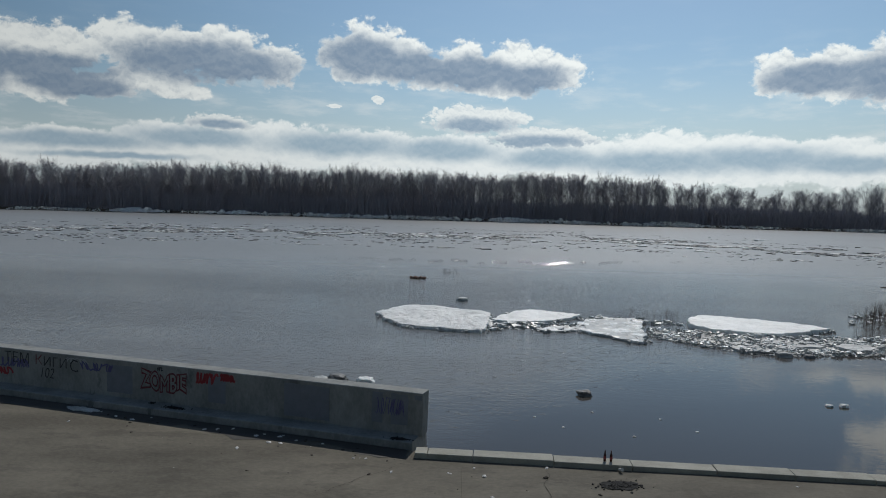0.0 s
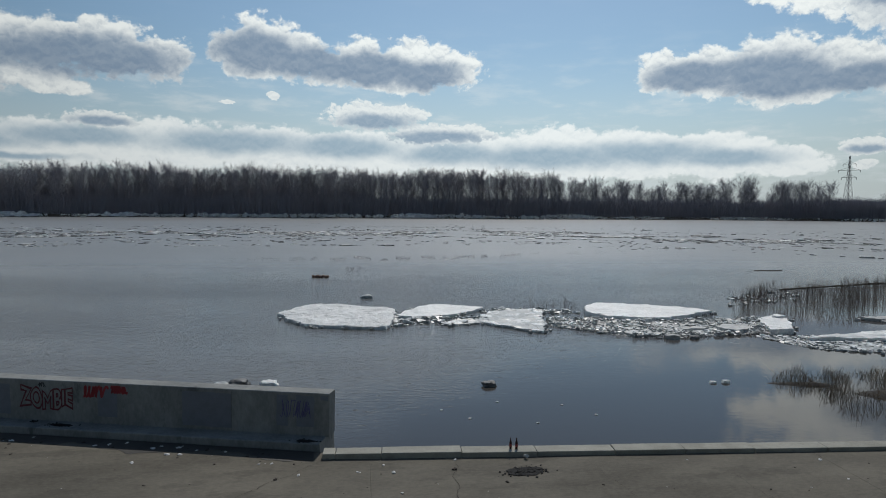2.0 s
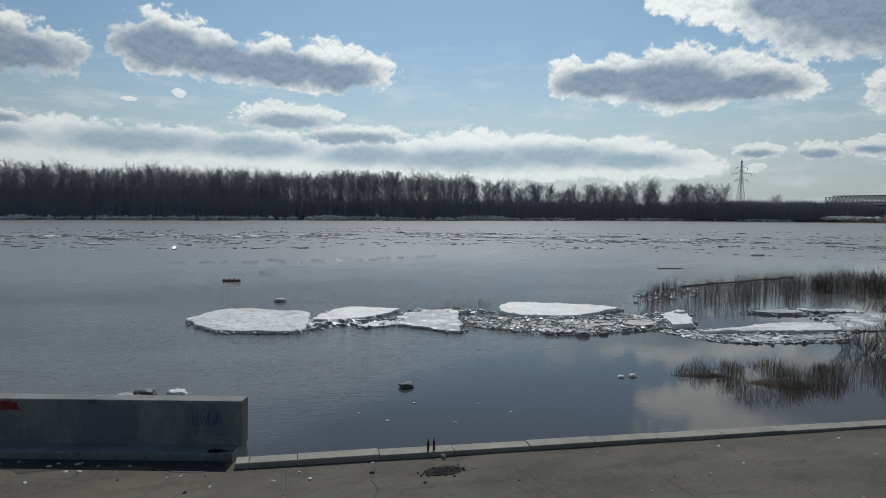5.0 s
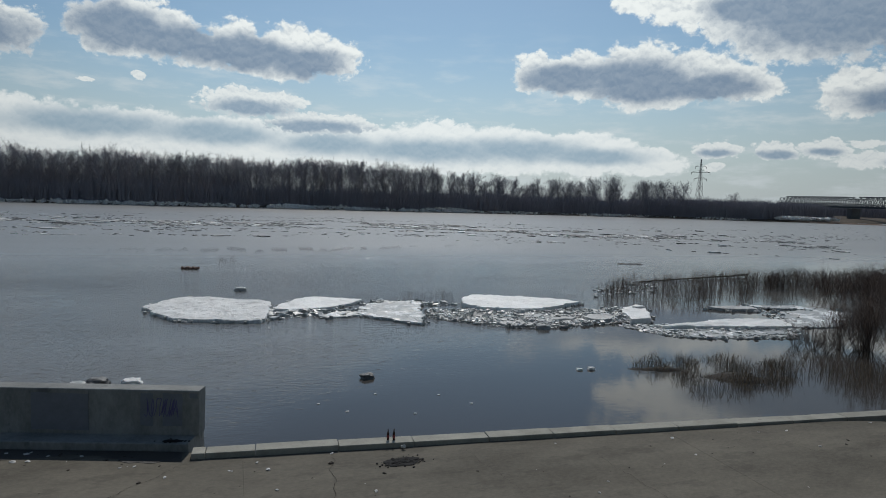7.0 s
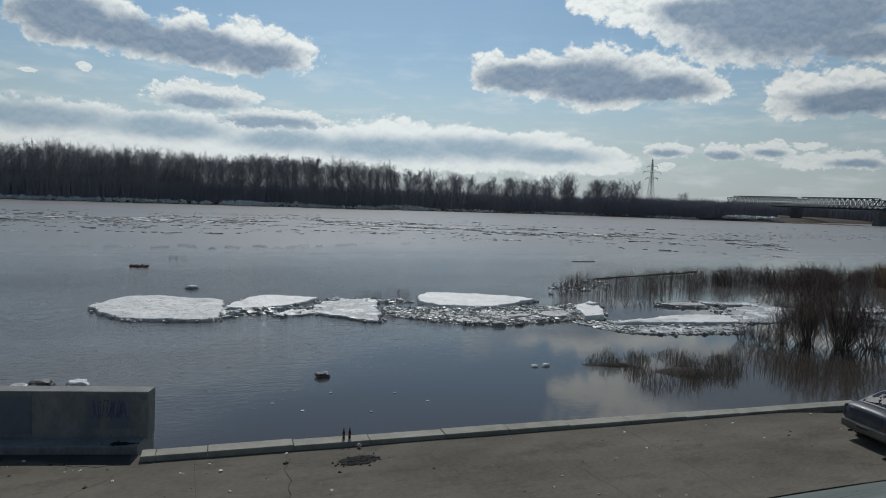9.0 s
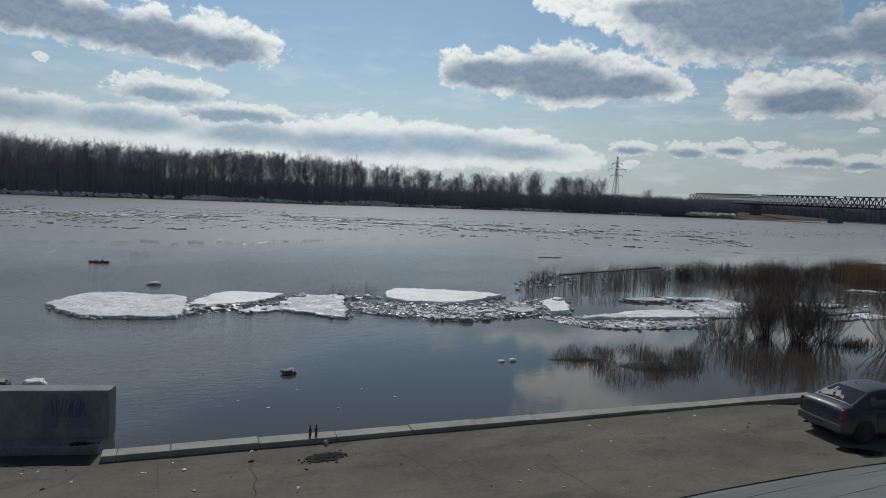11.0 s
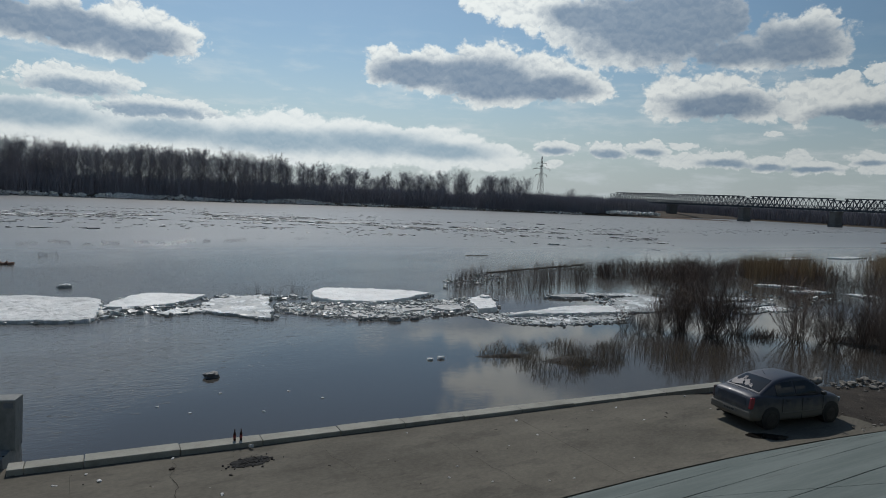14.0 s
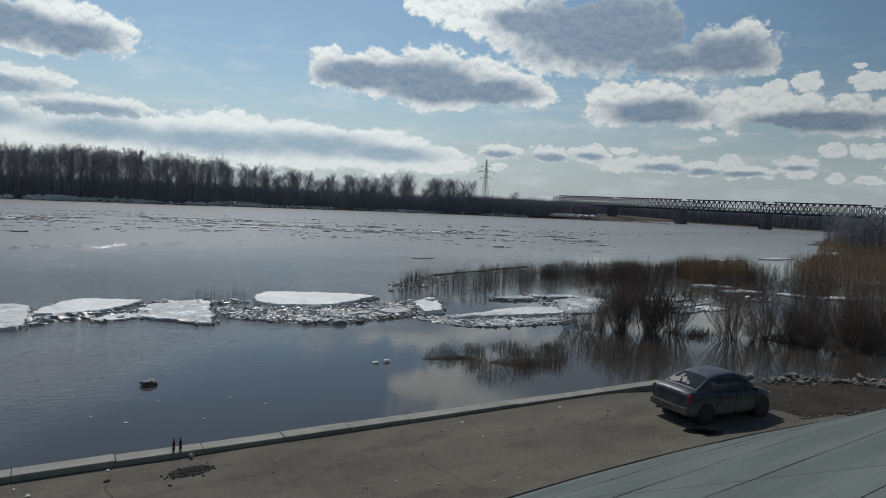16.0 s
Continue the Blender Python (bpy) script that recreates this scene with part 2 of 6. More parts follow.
# ---- materials ----
def material(name, dark, light, rough=0.8, grain=8.0, stain=0.6, bump=0.02, metal=0.0, stretch=(1, 1, 1), spread=0.0, rough_var=0.15, spots=None, own=False):
    """A surface with two scales of variation, in metres: dark and light base colours, stains and fine grain."""
    m = bpy.data.materials.new(name)
    m.use_nodes = True
    nodes, links = m.node_tree.nodes, m.node_tree.links
    bsdf = nodes["Principled BSDF"]
    if own:
        src = nodes.new("ShaderNodeTexCoord").outputs["Object"]
    else:
        src = nodes.new("ShaderNodeNewGeometry").outputs["Position"]
    mp = nodes.new("ShaderNodeMapping")
    mp.inputs["Scale"].default_value = stretch
    links.new(src, mp.inputs[0])

    def tex(scale, detail=6, r=0.6):
        n = nodes.new("ShaderNodeTexNoise")
        n.inputs["Scale"].default_value, n.inputs["Detail"].default_value, n.inputs["Roughness"].default_value = scale, detail, r
        links.new(mp.outputs[0], n.inputs[0])
        return n.outputs["Fac"]

    big, fine = tex(stain, 8, 0.65), tex(grain, 6, 0.7)
    f = tree_math(nodes, links, "ADD", tree_math(nodes, links, "MULTIPLY", smooth_range(nodes, links, big, 0.3, 0.7), 0.6), tree_math(nodes, links, "MULTIPLY", smooth_range(nodes, links, fine, 0.25, 0.75), 0.4))
    if spread:
        info = nodes.new("ShaderNodeObjectInfo")
        f = tree_math(nodes, links, "ADD", f, tree_math(nodes, links, "MULTIPLY_ADD", info.outputs["Random"], spread, -spread / 2), clamp=True)
    col = mix_color(nodes, links, f, dark, light)
    if spots:
        col = mix_color(nodes, links, smooth_range(nodes, links, tex(spots[1], 5, 0.7), spots[2], spots[2] + 0.08, 0.0, spots[3]), col, spots[0])
    links.new(col, bsdf.inputs["Base Color"])
    links.new(tree_math(nodes, links, "MULTIPLY_ADD", fine, rough_var, rough - rough_var / 2, clamp=True), bsdf.inputs["Roughness"])
    bsdf.inputs["Metallic"].default_value = metal
    if rough >= 0.75:
        bsdf.inputs["Specular IOR Level"].default_value = 0.2
    if bump:
        b = nodes.new("ShaderNodeBump")
        b.inputs["Strength"].default_value, b.inputs["Distance"].default_value = 0.7, bump
        links.new(tree_math(nodes, links, "ADD", fine, tree_math(nodes, links, "MULTIPLY", big, 0.5)), b.inputs["Height"])
        links.new(b.outputs[0], bsdf.inputs["Normal"])
    return m


def water_material():
    m = bpy.data.materials.new("river_water")
    m.use_nodes = True
    nodes, links = m.node_tree.nodes, m.node_tree.links
    bsdf = nodes["Principled BSDF"]
    geo = nodes.new("ShaderNodeNewGeometry")

    def tex(scale, stretch, detail, r, turn=0.0):
        mp = nodes.new("ShaderNodeMapping")
        mp.inputs["Scale"].default_value, mp.inputs["Rotation"].default_value = stretch, (0, 0, turn)
        links.new(geo.outputs["Position"], mp.inputs[0])
        n = nodes.new("ShaderNodeTexNoise")
        n.inputs["Scale"].default_value, n.inputs["Detail"].default_value, n.inputs["Roughness"].default_value = scale, detail, r
        links.new(mp.outputs[0], n.inputs[0])
        return n.outputs["Fac"]

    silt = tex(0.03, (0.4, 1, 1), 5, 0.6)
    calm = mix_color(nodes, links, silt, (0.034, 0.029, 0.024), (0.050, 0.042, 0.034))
    # pale base colour stands in for sky that the rippled stream reflects
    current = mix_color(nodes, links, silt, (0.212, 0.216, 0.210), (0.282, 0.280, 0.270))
    stream = nodes.new("ShaderNodeSeparateXYZ")
    links.new(geo.outputs["Position"], stream.inputs[0])
    bsdf.inputs["IOR"].default_value = 1.33
    # wind ripples out on the river, calm behind the ice and near the reeds
    sp = nodes.new("ShaderNodeSeparateXYZ")
    links.new(geo.outputs["Position"], sp.inputs[0])
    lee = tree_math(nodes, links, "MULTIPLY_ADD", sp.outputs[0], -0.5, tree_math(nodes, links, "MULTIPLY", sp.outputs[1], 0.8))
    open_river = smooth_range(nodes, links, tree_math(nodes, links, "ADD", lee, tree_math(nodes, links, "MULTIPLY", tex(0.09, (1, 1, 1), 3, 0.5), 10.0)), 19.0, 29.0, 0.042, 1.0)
    # silty tone with reflected sky put into it: paler far out and on ripples, dark behind the ice
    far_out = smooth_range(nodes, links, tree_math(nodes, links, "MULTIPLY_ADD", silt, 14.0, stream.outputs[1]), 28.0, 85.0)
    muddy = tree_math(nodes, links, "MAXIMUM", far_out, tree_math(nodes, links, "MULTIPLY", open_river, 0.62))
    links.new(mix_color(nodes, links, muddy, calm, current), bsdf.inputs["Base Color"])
    distance = smooth_range(nodes, links, sp.outputs[1], 36.0, 100.0, 0.02, 0.38)
    links.new(tree_math(nodes, links, "MAXIMUM", distance, 0.02), bsdf.inputs["Roughness"])
    gust = smooth_range(nodes, links, tex(0.05, (0.5, 1.3, 1), 4, 0.6), 0.3, 0.7, 0.45, 1.0)
    wave = tree_math(nodes, links, "ADD", tex(3.2, (0.5, 1.0, 1), 3, 0.55, 0.35), tree_math(nodes, links, "MULTIPLY", tex(9.0, (0.7, 1.0, 1), 3, 0.6, -0.3), 0.6))
    wave = tree_math(nodes, links, "ADD", wave, tree_math(nodes, links, "MULTIPLY", tex(0.5, (0.4, 1, 1), 3, 0.5), 0.6))
    # long low swells that lie across the current
    swell = tree_math(nodes, links, "MULTIPLY", tex(0.30, (0.22, 1.6, 1), 5, 0.68, 0.06), smooth_range(nodes, links, sp.outputs[1], 30.0, 110.0, 0.0, 3.2))
    wave = tree_math(nodes, links, "ADD", wave, swell)
    # sparse steep wavelets that catch the sun
    fleck = tree_math(nodes, links, "MULTIPLY", tree_math(nodes, links, "MAXIMUM", tree_math(nodes, links, "SUBTRACT", tex(5.0, (0.6, 1.0, 1), 2, 0.5, 0.1), 0.66), 0.0), 9.0)
    wave = tree_math(nodes, links, "ADD", wave, fleck)
    offing = smooth_range(nodes, links, sp.outputs[1], 24.0, 80.0, 0.66, 0.50)
    b = nodes.new("ShaderNodeBump")
    b.inputs["Distance"].default_value = 0.075
    links.new(tree_math(nodes, links, "MULTIPLY", tree_math(nodes, links, "MULTIPLY", open_river, gust), offing), b.inputs["Strength"])
    links.new(wave, b.inputs["Height"])
    links.new(b.outputs[0], bsdf.inputs["Normal"])
    return m


def glass_material(name, tint, rough=0.05):
    m = bpy.data.materials.new(name)
    m.use_nodes = True
    b = m.node_tree.nodes["Principled BSDF"]
    b.inputs["Base Color"].default_value, b.inputs["Roughness"].default_value = (*tint, 1), rough
    b.inputs["IOR"].default_value = 1.45
    return m


CONCRETE = material("silty_concrete", (0.072, 0.065, 0.051), (0.186, 0.169, 0.134), 0.85, 9.0, 0.28, 0.008, stretch=(0.7, 1.5, 1), spots=((0.050, 0.046, 0.038), 0.8, 0.53, 0.30))
KERB = material("kerb_concrete", (0.23, 0.225, 0.19), (0.40, 0.39, 0.335), 0.8, 18.0, 1.2, 0.006, spread=0.25, spots=((0.12, 0.11, 0.10), 3.0, 0.63, 0.6))
WALL_CONCRETE = material("wall_concrete", (0.155, 0.162, 0.155), (0.335, 0.337, 0.32), 0.8, 10.0, 0.8, 0.006, stretch=(1, 1, 0.5), spots=((0.09, 0.09, 0.095), 1.1, 0.6, 0.6))
SLOPE = material("slope_concrete", (0.076, 0.096, 0.090), (0.160, 0.186, 0.174), 0.8, 9.0, 0.5, 0.005, stretch=(0.35, 1.6, 1.6), spots=((0.09, 0.095, 0.09), 1.4, 0.6, 0.6))
DIRT = material("wet_dirt", (0.018, 0.0150, 0.012), (0.062, 0.051, 0.040), 0.9, 9.0, 0.7, 0.06, spots=((0.115, 0.10, 0.082), 3.0, 0.60, 0.7))
MUD = material("dark_mud", (0.010, 0.009, 0.0075), (0.045, 0.037, 0.029), 0.8, 5.0, 0.8, 0.08)
SOIL = material("bank_soil", (0.05, 0.04, 0.03), (0.13, 0.105, 0.08), 0.95, 0.8, 0.05, 0.1)
ROCK = material("broken_concrete", (0.085, 0.076, 0.064), (0.33, 0.305, 0.265), 0.9, 12.0, 2.0, 0.02, spread=0.4)
WATER = water_material()
ICE = material("snowy_ice", (0.46, 0.47, 0.455), (0.93, 0.93, 0.90), 0.55, 4.0, 0.8, 0.16, spots=((0.36, 0.365, 0.355), 1.7, 0.54, 0.85))
CLEAN_ICE = material("white_snow_ice", (0.60, 0.61, 0.585), (0.92, 0.92, 0.89), 0.5, 4.0, 0.6, 0.08, spots=((0.48, 0.49, 0.47), 2.0, 0.57, 0.7))
DARK_ICE = material("dark_dirty_ice", (0.05, 0.05, 0.048), (0.24, 0.24, 0.23), 0.6, 5.0, 1.5, 0.05)
WET_ICE = material("melting_ice", (0.26, 0.27, 0.26), (0.44, 0.45, 0.43), 0.4, 5.0, 0.7, 0.03, spots=((0.82, 0.83, 0.81), 0.95, 0.51, 0.95))
DIRTY_ICE = material("dirty_ice", (0.22, 0.22, 0.21), (0.60, 0.60, 0.575), 0.6, 3.0, 0.5, 0.05, spots=((0.10, 0.095, 0.09), 1.5, 0.58, 0.7))
# light passes through ice, so that its shaded sides stay pale
for ice, through_light in ((ICE, 0.6), (CLEAN_ICE, 0.6), (WET_ICE, 0.5), (DIRTY_ICE, 0.35)):
    ice_shader = ice.node_tree.nodes["Principled BSDF"]
    ice_shader.inputs["Subsurface Weight"].default_value = through_light
    ice_shader.inputs["Subsurface Scale"].default_value = 0.05
    ice_shader.inputs["Subsurface Radius"].default_value = (0.9, 1.0, 1.0)
# pale bluish cast puts the distant haze into the far trees' colours
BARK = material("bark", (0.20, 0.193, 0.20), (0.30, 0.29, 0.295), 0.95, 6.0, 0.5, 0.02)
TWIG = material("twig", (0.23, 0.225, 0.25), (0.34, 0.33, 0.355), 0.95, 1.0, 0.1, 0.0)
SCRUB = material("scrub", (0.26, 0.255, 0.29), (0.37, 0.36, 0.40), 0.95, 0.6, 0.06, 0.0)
WILLOW = material("willow_stem", (0.105, 0.080, 0.068), (0.24, 0.182, 0.148), 0.9, 3.0, 0.3, 0.0)
OSIER = material("ochre_willow", (0.25, 0.18, 0.105), (0.42, 0.31, 0.19), 0.9, 1.0, 0.15, 0.0)
REED = material("dry_reed", (0.15, 0.118, 0.082), (0.36, 0.285, 0.20), 0.9, 3.0, 0.4, 0.0)
STEEL = material("bridge_steel", (0.035, 0.046, 0.062), (0.065, 0.078, 0.095), 0.6, 1.0, 0.2, 0.0, metal=0.2)
PIER = material("bridge_pier", (0.11, 0.11, 0.11), (0.20, 0.20, 0.195), 0.9, 1.0, 0.2, 0.02)
WET = material("wet_silt", (0.018, 0.017, 0.015), (0.055, 0.050, 0.043), 0.55, 6.0, 0.8, 0.01)

# ---- helpers for meshes ----
def part(name, data, mat, parent=None, label=""):
    """Links a bmesh or a mesh as one object under a thing or a part."""
    if isinstance(data, bmesh.types.BMesh):
        me = bpy.data.meshes.new(name)
        data.to_mesh(me)
        data.free()
    else:
        me = data
    if mat and not me.materials:
        me.materials.append(mat)
    ob = new(name, me)
    ob.parent = parent
    if label:
        tagged(ob, label)
    return ob


def thing(name, label, category, place=(0, 0, 0), turn=0.0, group=""):
    ob = new(name)
    ob.empty_display_size = 0.2
    ob.matrix_basis = pose(*place, 0, 0, turn)
    return tagged(ob, label, category, group)


def mesh_of(name, verts, faces, mat, smooth=False):
    me = bpy.data.meshes.new(name)
    me.from_pydata([tuple(v) for v in verts], [], [tuple(f) for f in faces])
    if mat:
        me.materials.append(mat)
    if smooth:
        me.polygons.foreach_set("use_smooth", [True] * len(me.polygons))
    me.update()
    return me


def box(bm, size, at=(0, 0, 0), turn=(0, 0, 0), bevel=0.0, segments=1):
    """Adds a bevelled box to bm."""
    made = bmesh.ops.create_cube(bm, size=1.0, matrix=pose(*at, *turn) @ Matrix.Diagonal((*size, 1)))
    if bevel:
        edges = list({e for v in made["verts"] for e in v.link_edges})
        bmesh.ops.bevel(bm, geom=edges, offset=bevel, segments=segments, affect="EDGES", profile=0.5)
    return bm


def cylinder(bm, r1, r2, a, b, sides=8, caps=True):
    a, b = Vector(a), Vector(b)
    m = Matrix.Translation((a + b) / 2) @ (b - a).to_track_quat("Z", "Y").to_matrix().to_4x4()
    bmesh.ops.create_cone(bm, cap_ends=caps, segments=sides, radius1=r1, radius2=r2, depth=(b - a).length, matrix=m)
    return bm


def beam_between(bm, a, b, wide, high):
    """A square bar from a to b."""
    a, b = Vector(a), Vector(b)
    m = Matrix.Translation((a + b) / 2) @ (b - a).to_track_quat("X", "Z").to_matrix().to_4x4()
    bmesh.ops.create_cube(bm, size=1.0, matrix=m @ Matrix.Diagonal(((b - a).length, wide, high, 1)))
    return bm


def spun(bm, profile, sides=16):
    """A turned shape from (radius, height) pairs round z."""
    rings = []
    for r, z in profile:
        rings.append([bm.verts.new((r * math.cos(2 * math.pi * i / sides), r * math.sin(2 * math.pi * i / sides), z)) for i in range(sides)])
    for lo, hi in zip(rings, rings[1:]):
        for i in range(sides):
            bm.faces.new((lo[i], lo[(i + 1) % sides], hi[(i + 1) % sides], hi[i]))
    bm.faces.new(rings[0][::-1])
    bm.faces.new(rings[-1])
    return bm


def structure(name, data, label, category, mat=None):
    return tagged(part(name, data, mat), label, category, kind="structure")


# ---- water and land ----
def grid_sheet(xs, ys, height):
    verts = [(x, y, height(x, y)) for y in ys for x in xs]
    n = len(xs)
    faces = [(j * n + i, j * n + i + 1, (j + 1) * n + i + 1, (j + 1) * n + i) for j in range(len(ys) - 1) for i in range(n - 1)]
    return verts, faces


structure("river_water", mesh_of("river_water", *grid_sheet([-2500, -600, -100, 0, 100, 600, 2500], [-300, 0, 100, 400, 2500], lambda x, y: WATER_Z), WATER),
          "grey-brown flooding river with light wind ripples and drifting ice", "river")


def far_shore(x):
    """The far waterline's y."""
    left = 0.0016 * max(0.0, -x - 60) ** 2
    right = 22 * max(0.0, min(1.0, (x - 190) / 70)) - 8 * max(0.0, min(1.0, (x - 310) / 60))
    return 288 - min(left, 120) - right + 3 * noise.noise((x * 0.02, 3, 0))


xs = [-700 + 12 * i for i in range(125)]
verts, faces = [], []
for k, (off, z) in enumerate(((-2, -1.2), (0, -0.2), (5, 0.7), (14, 1.5), (40, 2.0), (300, 4.0), (2200, 4.0))):
    verts += [(x, far_shore(x) + off, z + (0.4 * noise.noise((x * 0.08, k, 0)) if z > 0 else 0)) for x in xs]
n = len(xs)
faces = [(j * n + i, j * n + i + 1, (j + 1) * n + i + 1, (j + 1) * n + i) for j in range(6) for i in range(n - 1)]
structure("far_bank_ground", mesh_of("far_bank_ground", verts, faces, SOIL, True), "low brown earth bank on the far side of the river", "river bank")


def toe(x):
    """The foot of the near slope."""
    return 11.15 - 0.007 * max(0.0, x - 12) ** 2 if x < 27 else 11.15 - 0.007 * 225 - 0.21 * (x - 27)


def kerb_y(x):
    return 17.48 - 0.078 * x


def ledge_y(x):
    return 17.85 - 0.29 * x


# ground under the pavement, one sheet from the slope to the water's edge
bm = bmesh.new()
vs = [bm.verts.new(p) for p in ((-70, 10, -0.12), (26, 8.6, -0.12), (60, -2, -0.12), (60, -6, -0.12), (-70, -6, -0.12))]
bm.faces.new(vs)
vs = [bm.verts.new(p) for p in ((-70, 10, -0.12), (-70, 40, -0.12), (-0.6, 17.9, -0.12), (22.5, 16.2, -0.12), (24.5, 13.0, -0.12), (26, 8.6, -0.12))]
bm.faces.new(vs[::-1])
bmesh.ops.recalc_face_normals(bm, faces=bm.faces[:])
structure("ground", bm, "packed brown earth under the concrete pavement", "ground", SOIL)

# embankment slope of cast concrete strips, with the upper walk on which the camera stands
slope = tagged(new("embankment_slope"), "pale grey sloping concrete embankment with dark cracked joints", "embankment", kind="structure")
STRIPS = 5
for s in range(STRIPS):
    for c0, c1 in ((-40, -24), (-24, -12), (-12, 0), (0, 9), (9, 17.5), (17.5, 25), (25, 33), (33, 45)):
        cols, rows = 7, 3
        verts = []
        for lay in (0.0, -0.18):
            for j in range(rows + 1):
                for i in range(cols + 1):
                    g = 0.012
                    x = c0 + g + (c1 - c0 - 2 * g) * i / cols
                    a = s / STRIPS + (j / rows) / STRIPS
                    a = a * 0.999 + (0.0015 if j == 0 else -0.0015 if j == rows else 0)
                    y = toe(x) - (toe(x) - 0.5) * a
                    verts.append((x, y, 5.2 * a + lay + 0.012 * noise.noise((x * 0.7, y * 0.7, s))))
        w = cols + 1
        h = w * (rows + 1)
        faces = [(j * w + i, j * w + i + 1, (j + 1) * w + i + 1, (j + 1) * w + i)[::-1] for j in range(rows) for i in range(cols)]
        faces += [(i, i + 1, h + i + 1, h + i) for i in range(cols)] + [(rows * w + i + 1, rows * w + i, h + rows * w + i, h + rows * w + i + 1) for i in range(cols)]
        faces += [((j + 1) * w, j * w, h + j * w, h + (j + 1) * w) for j in range(rows)] + [(j * w + cols, (j + 1) * w + cols, h + (j + 1) * w + cols, h + j * w + cols) for j in range(rows)]
        part("slab", mesh_of("slab", verts, faces, SLOPE), None, slope)
verts, faces, n = [], [], 150
for i in range(n + 1):
    x = -30 + 55 * i / n
    out = 0.30 + 0.05 * noise.noise((x * 1.3, 0, 2))
    verts += [(x, toe(x) - 0.02, 0.0), (x, toe(x) - 0.02, 0.045), (x, toe(x) + out, 0.04 + 0.012 * noise.noise((x * 2.1, 3, 0))), (x, toe(x) + out + 0.015, 0.0)]
faces = [(4 * i + j, 4 * i + j + 1, 4 * i + j + 5, 4 * i + j + 4) for i in range(n) for j in range(3)]
part("toe_strip", mesh_of("toe_strip", verts, faces, CONCRETE), None, slope, "low rough concrete strip along the slope's foot")
bm = bmesh.new()
box(bm, (110, 14, 0.3), (10, -6.51, 5.05))
structure("upper_walk", bm, "grey concrete walk on top of the embankment", "pavement", KERB)

# ---- parapet wall with its ledge ----
ANG = math.degrees(math.atan(-0.29))
wall = tagged(new("parapet_wall"), "grey concrete parapet wall with graffiti on a low ledge", "wall", kind="structure")
wall.matrix_basis = pose(-0.40, 18.70, 0, 0, 0, ANG)


def wall_body(length, depth, lo, hi, end_skew=0.0):
    """A long bevelled block along -x from the wall's end, with slightly uneven faces."""
    bm = bmesh.new()
    n = int(length / 0.5)
    rows = []
    for i in range(n + 1):
        x = -length * i / n
        j = 0.008 * noise.noise((x * 0.8, lo, 1))
        sk = end_skew if i == 0 else 0
        b = 0.02
        ring = [(x + sk, 0 + j, lo), (x, 0 + j, hi - b), (x - (b if i == 0 else 0), b + j, hi), (x - (b if i == 0 else 0), depth - b, hi), (x, depth, hi - b), (x + sk, depth, lo)]
        rows.append([bm.verts.new(p) for p in ring])
    for a, c in zip(rows, rows[1:]):
        for i in range(5):
            bm.faces.new((a[i], a[i + 1], c[i + 1], c[i]))
    bm.faces.new(rows[0][::-1])
    bm.faces.new(rows[-1])
    bmesh.ops.recalc_face_normals(bm, faces=bm.faces[:])
    return bm


part("wall_body", wall_body(44, 0.52, 0.18, 1.42, -0.02), WALL_CONCRETE, wall)
part("ledge", wall_body(44, 1.28, -0.4, 0.20, 0.03), WALL_CONCRETE, wall, "low concrete ledge at the wall's foot").matrix_basis = pose(-0.09, -0.62, 0)
for k in range(7):
    bm = bmesh.new()
    box(bm, (0.005, 0.006, 1.15), (-2.9 - 6.0 * k, -0.004, 0.8))
    part("joint", bm, PIER, wall)

# ---- pavement slabs ----
pavement = tagged(new("pavement"), "dirty grey-brown concrete promenade slabs with silt stains and cracks", "pavement", kind="structure")
joints = [-36, -24, -12, 0.6, 12.75, 23.4]
for k, (x0, x1) in enumerate(zip(joints, joints[1:])):
    g = 0.002
    verts, cols, rows = [], 20, 12
    for lay in (0, -0.12):
        for j in range(rows + 1):
            for i in range(cols + 1):
                x = x0 + g + (x1 - x0 - 2 * g) * i / cols
                far_y = kerb_y(x) - 0.01 if x > -0.6 else ledge_y(x) - 0.02
                near_y = toe(x) + 0.03
                if k == len(joints) - 2:  # broken end beside the dirt
                    far_y -= 4.2 * (i / cols) ** 8
                y = near_y + (far_y - near_y) * j / rows
                verts.append((x + 0.14 * (j / rows - 0.5) * (1 if 0 < i < cols else 1), y, lay + 0.01 * noise.noise((x * 0.35, y * 0.35, 2)) + 0.002 * k % 0.006))
    w, h = cols + 1, (cols + 1) * (rows + 1)
    faces = [(j * w + i, j * w + i + 1, (j + 1) * w + i + 1, (j + 1) * w + i) for j in range(rows) for i in range(cols)]
    faces += [(i + 1, i, h + i, h + i + 1) for i in range(cols)] + [(rows * w + i, rows * w + i + 1, h + rows * w + i + 1, h + rows * w + i) for i in range(cols)]
    faces += [(j * w, (j + 1) * w, h + (j + 1) * w, h + j * w) for j in range(rows)] + [((j + 1) * w + cols, j * w + cols, h + j * w + cols, h + (j + 1) * w + cols) for j in range(rows)]
    part("slab", mesh_of("slab", verts, faces, CONCRETE), None, pavement)

# wet dirt that has gathered along the ledge
verts, n = [], 120
for i in range(n + 1):
    x = -19 + 18.2 * i / n
    wide = 0.6 + 0.95 * noise.noise((x * 0.45, 1, 0)) + 0.3 * noise.noise((x * 2.2, 4, 0))
    verts += [(x, ledge_y(x) + 0.02, 0.014), (x, ledge_y(x) - max(0.12, wide), 0.0135)]
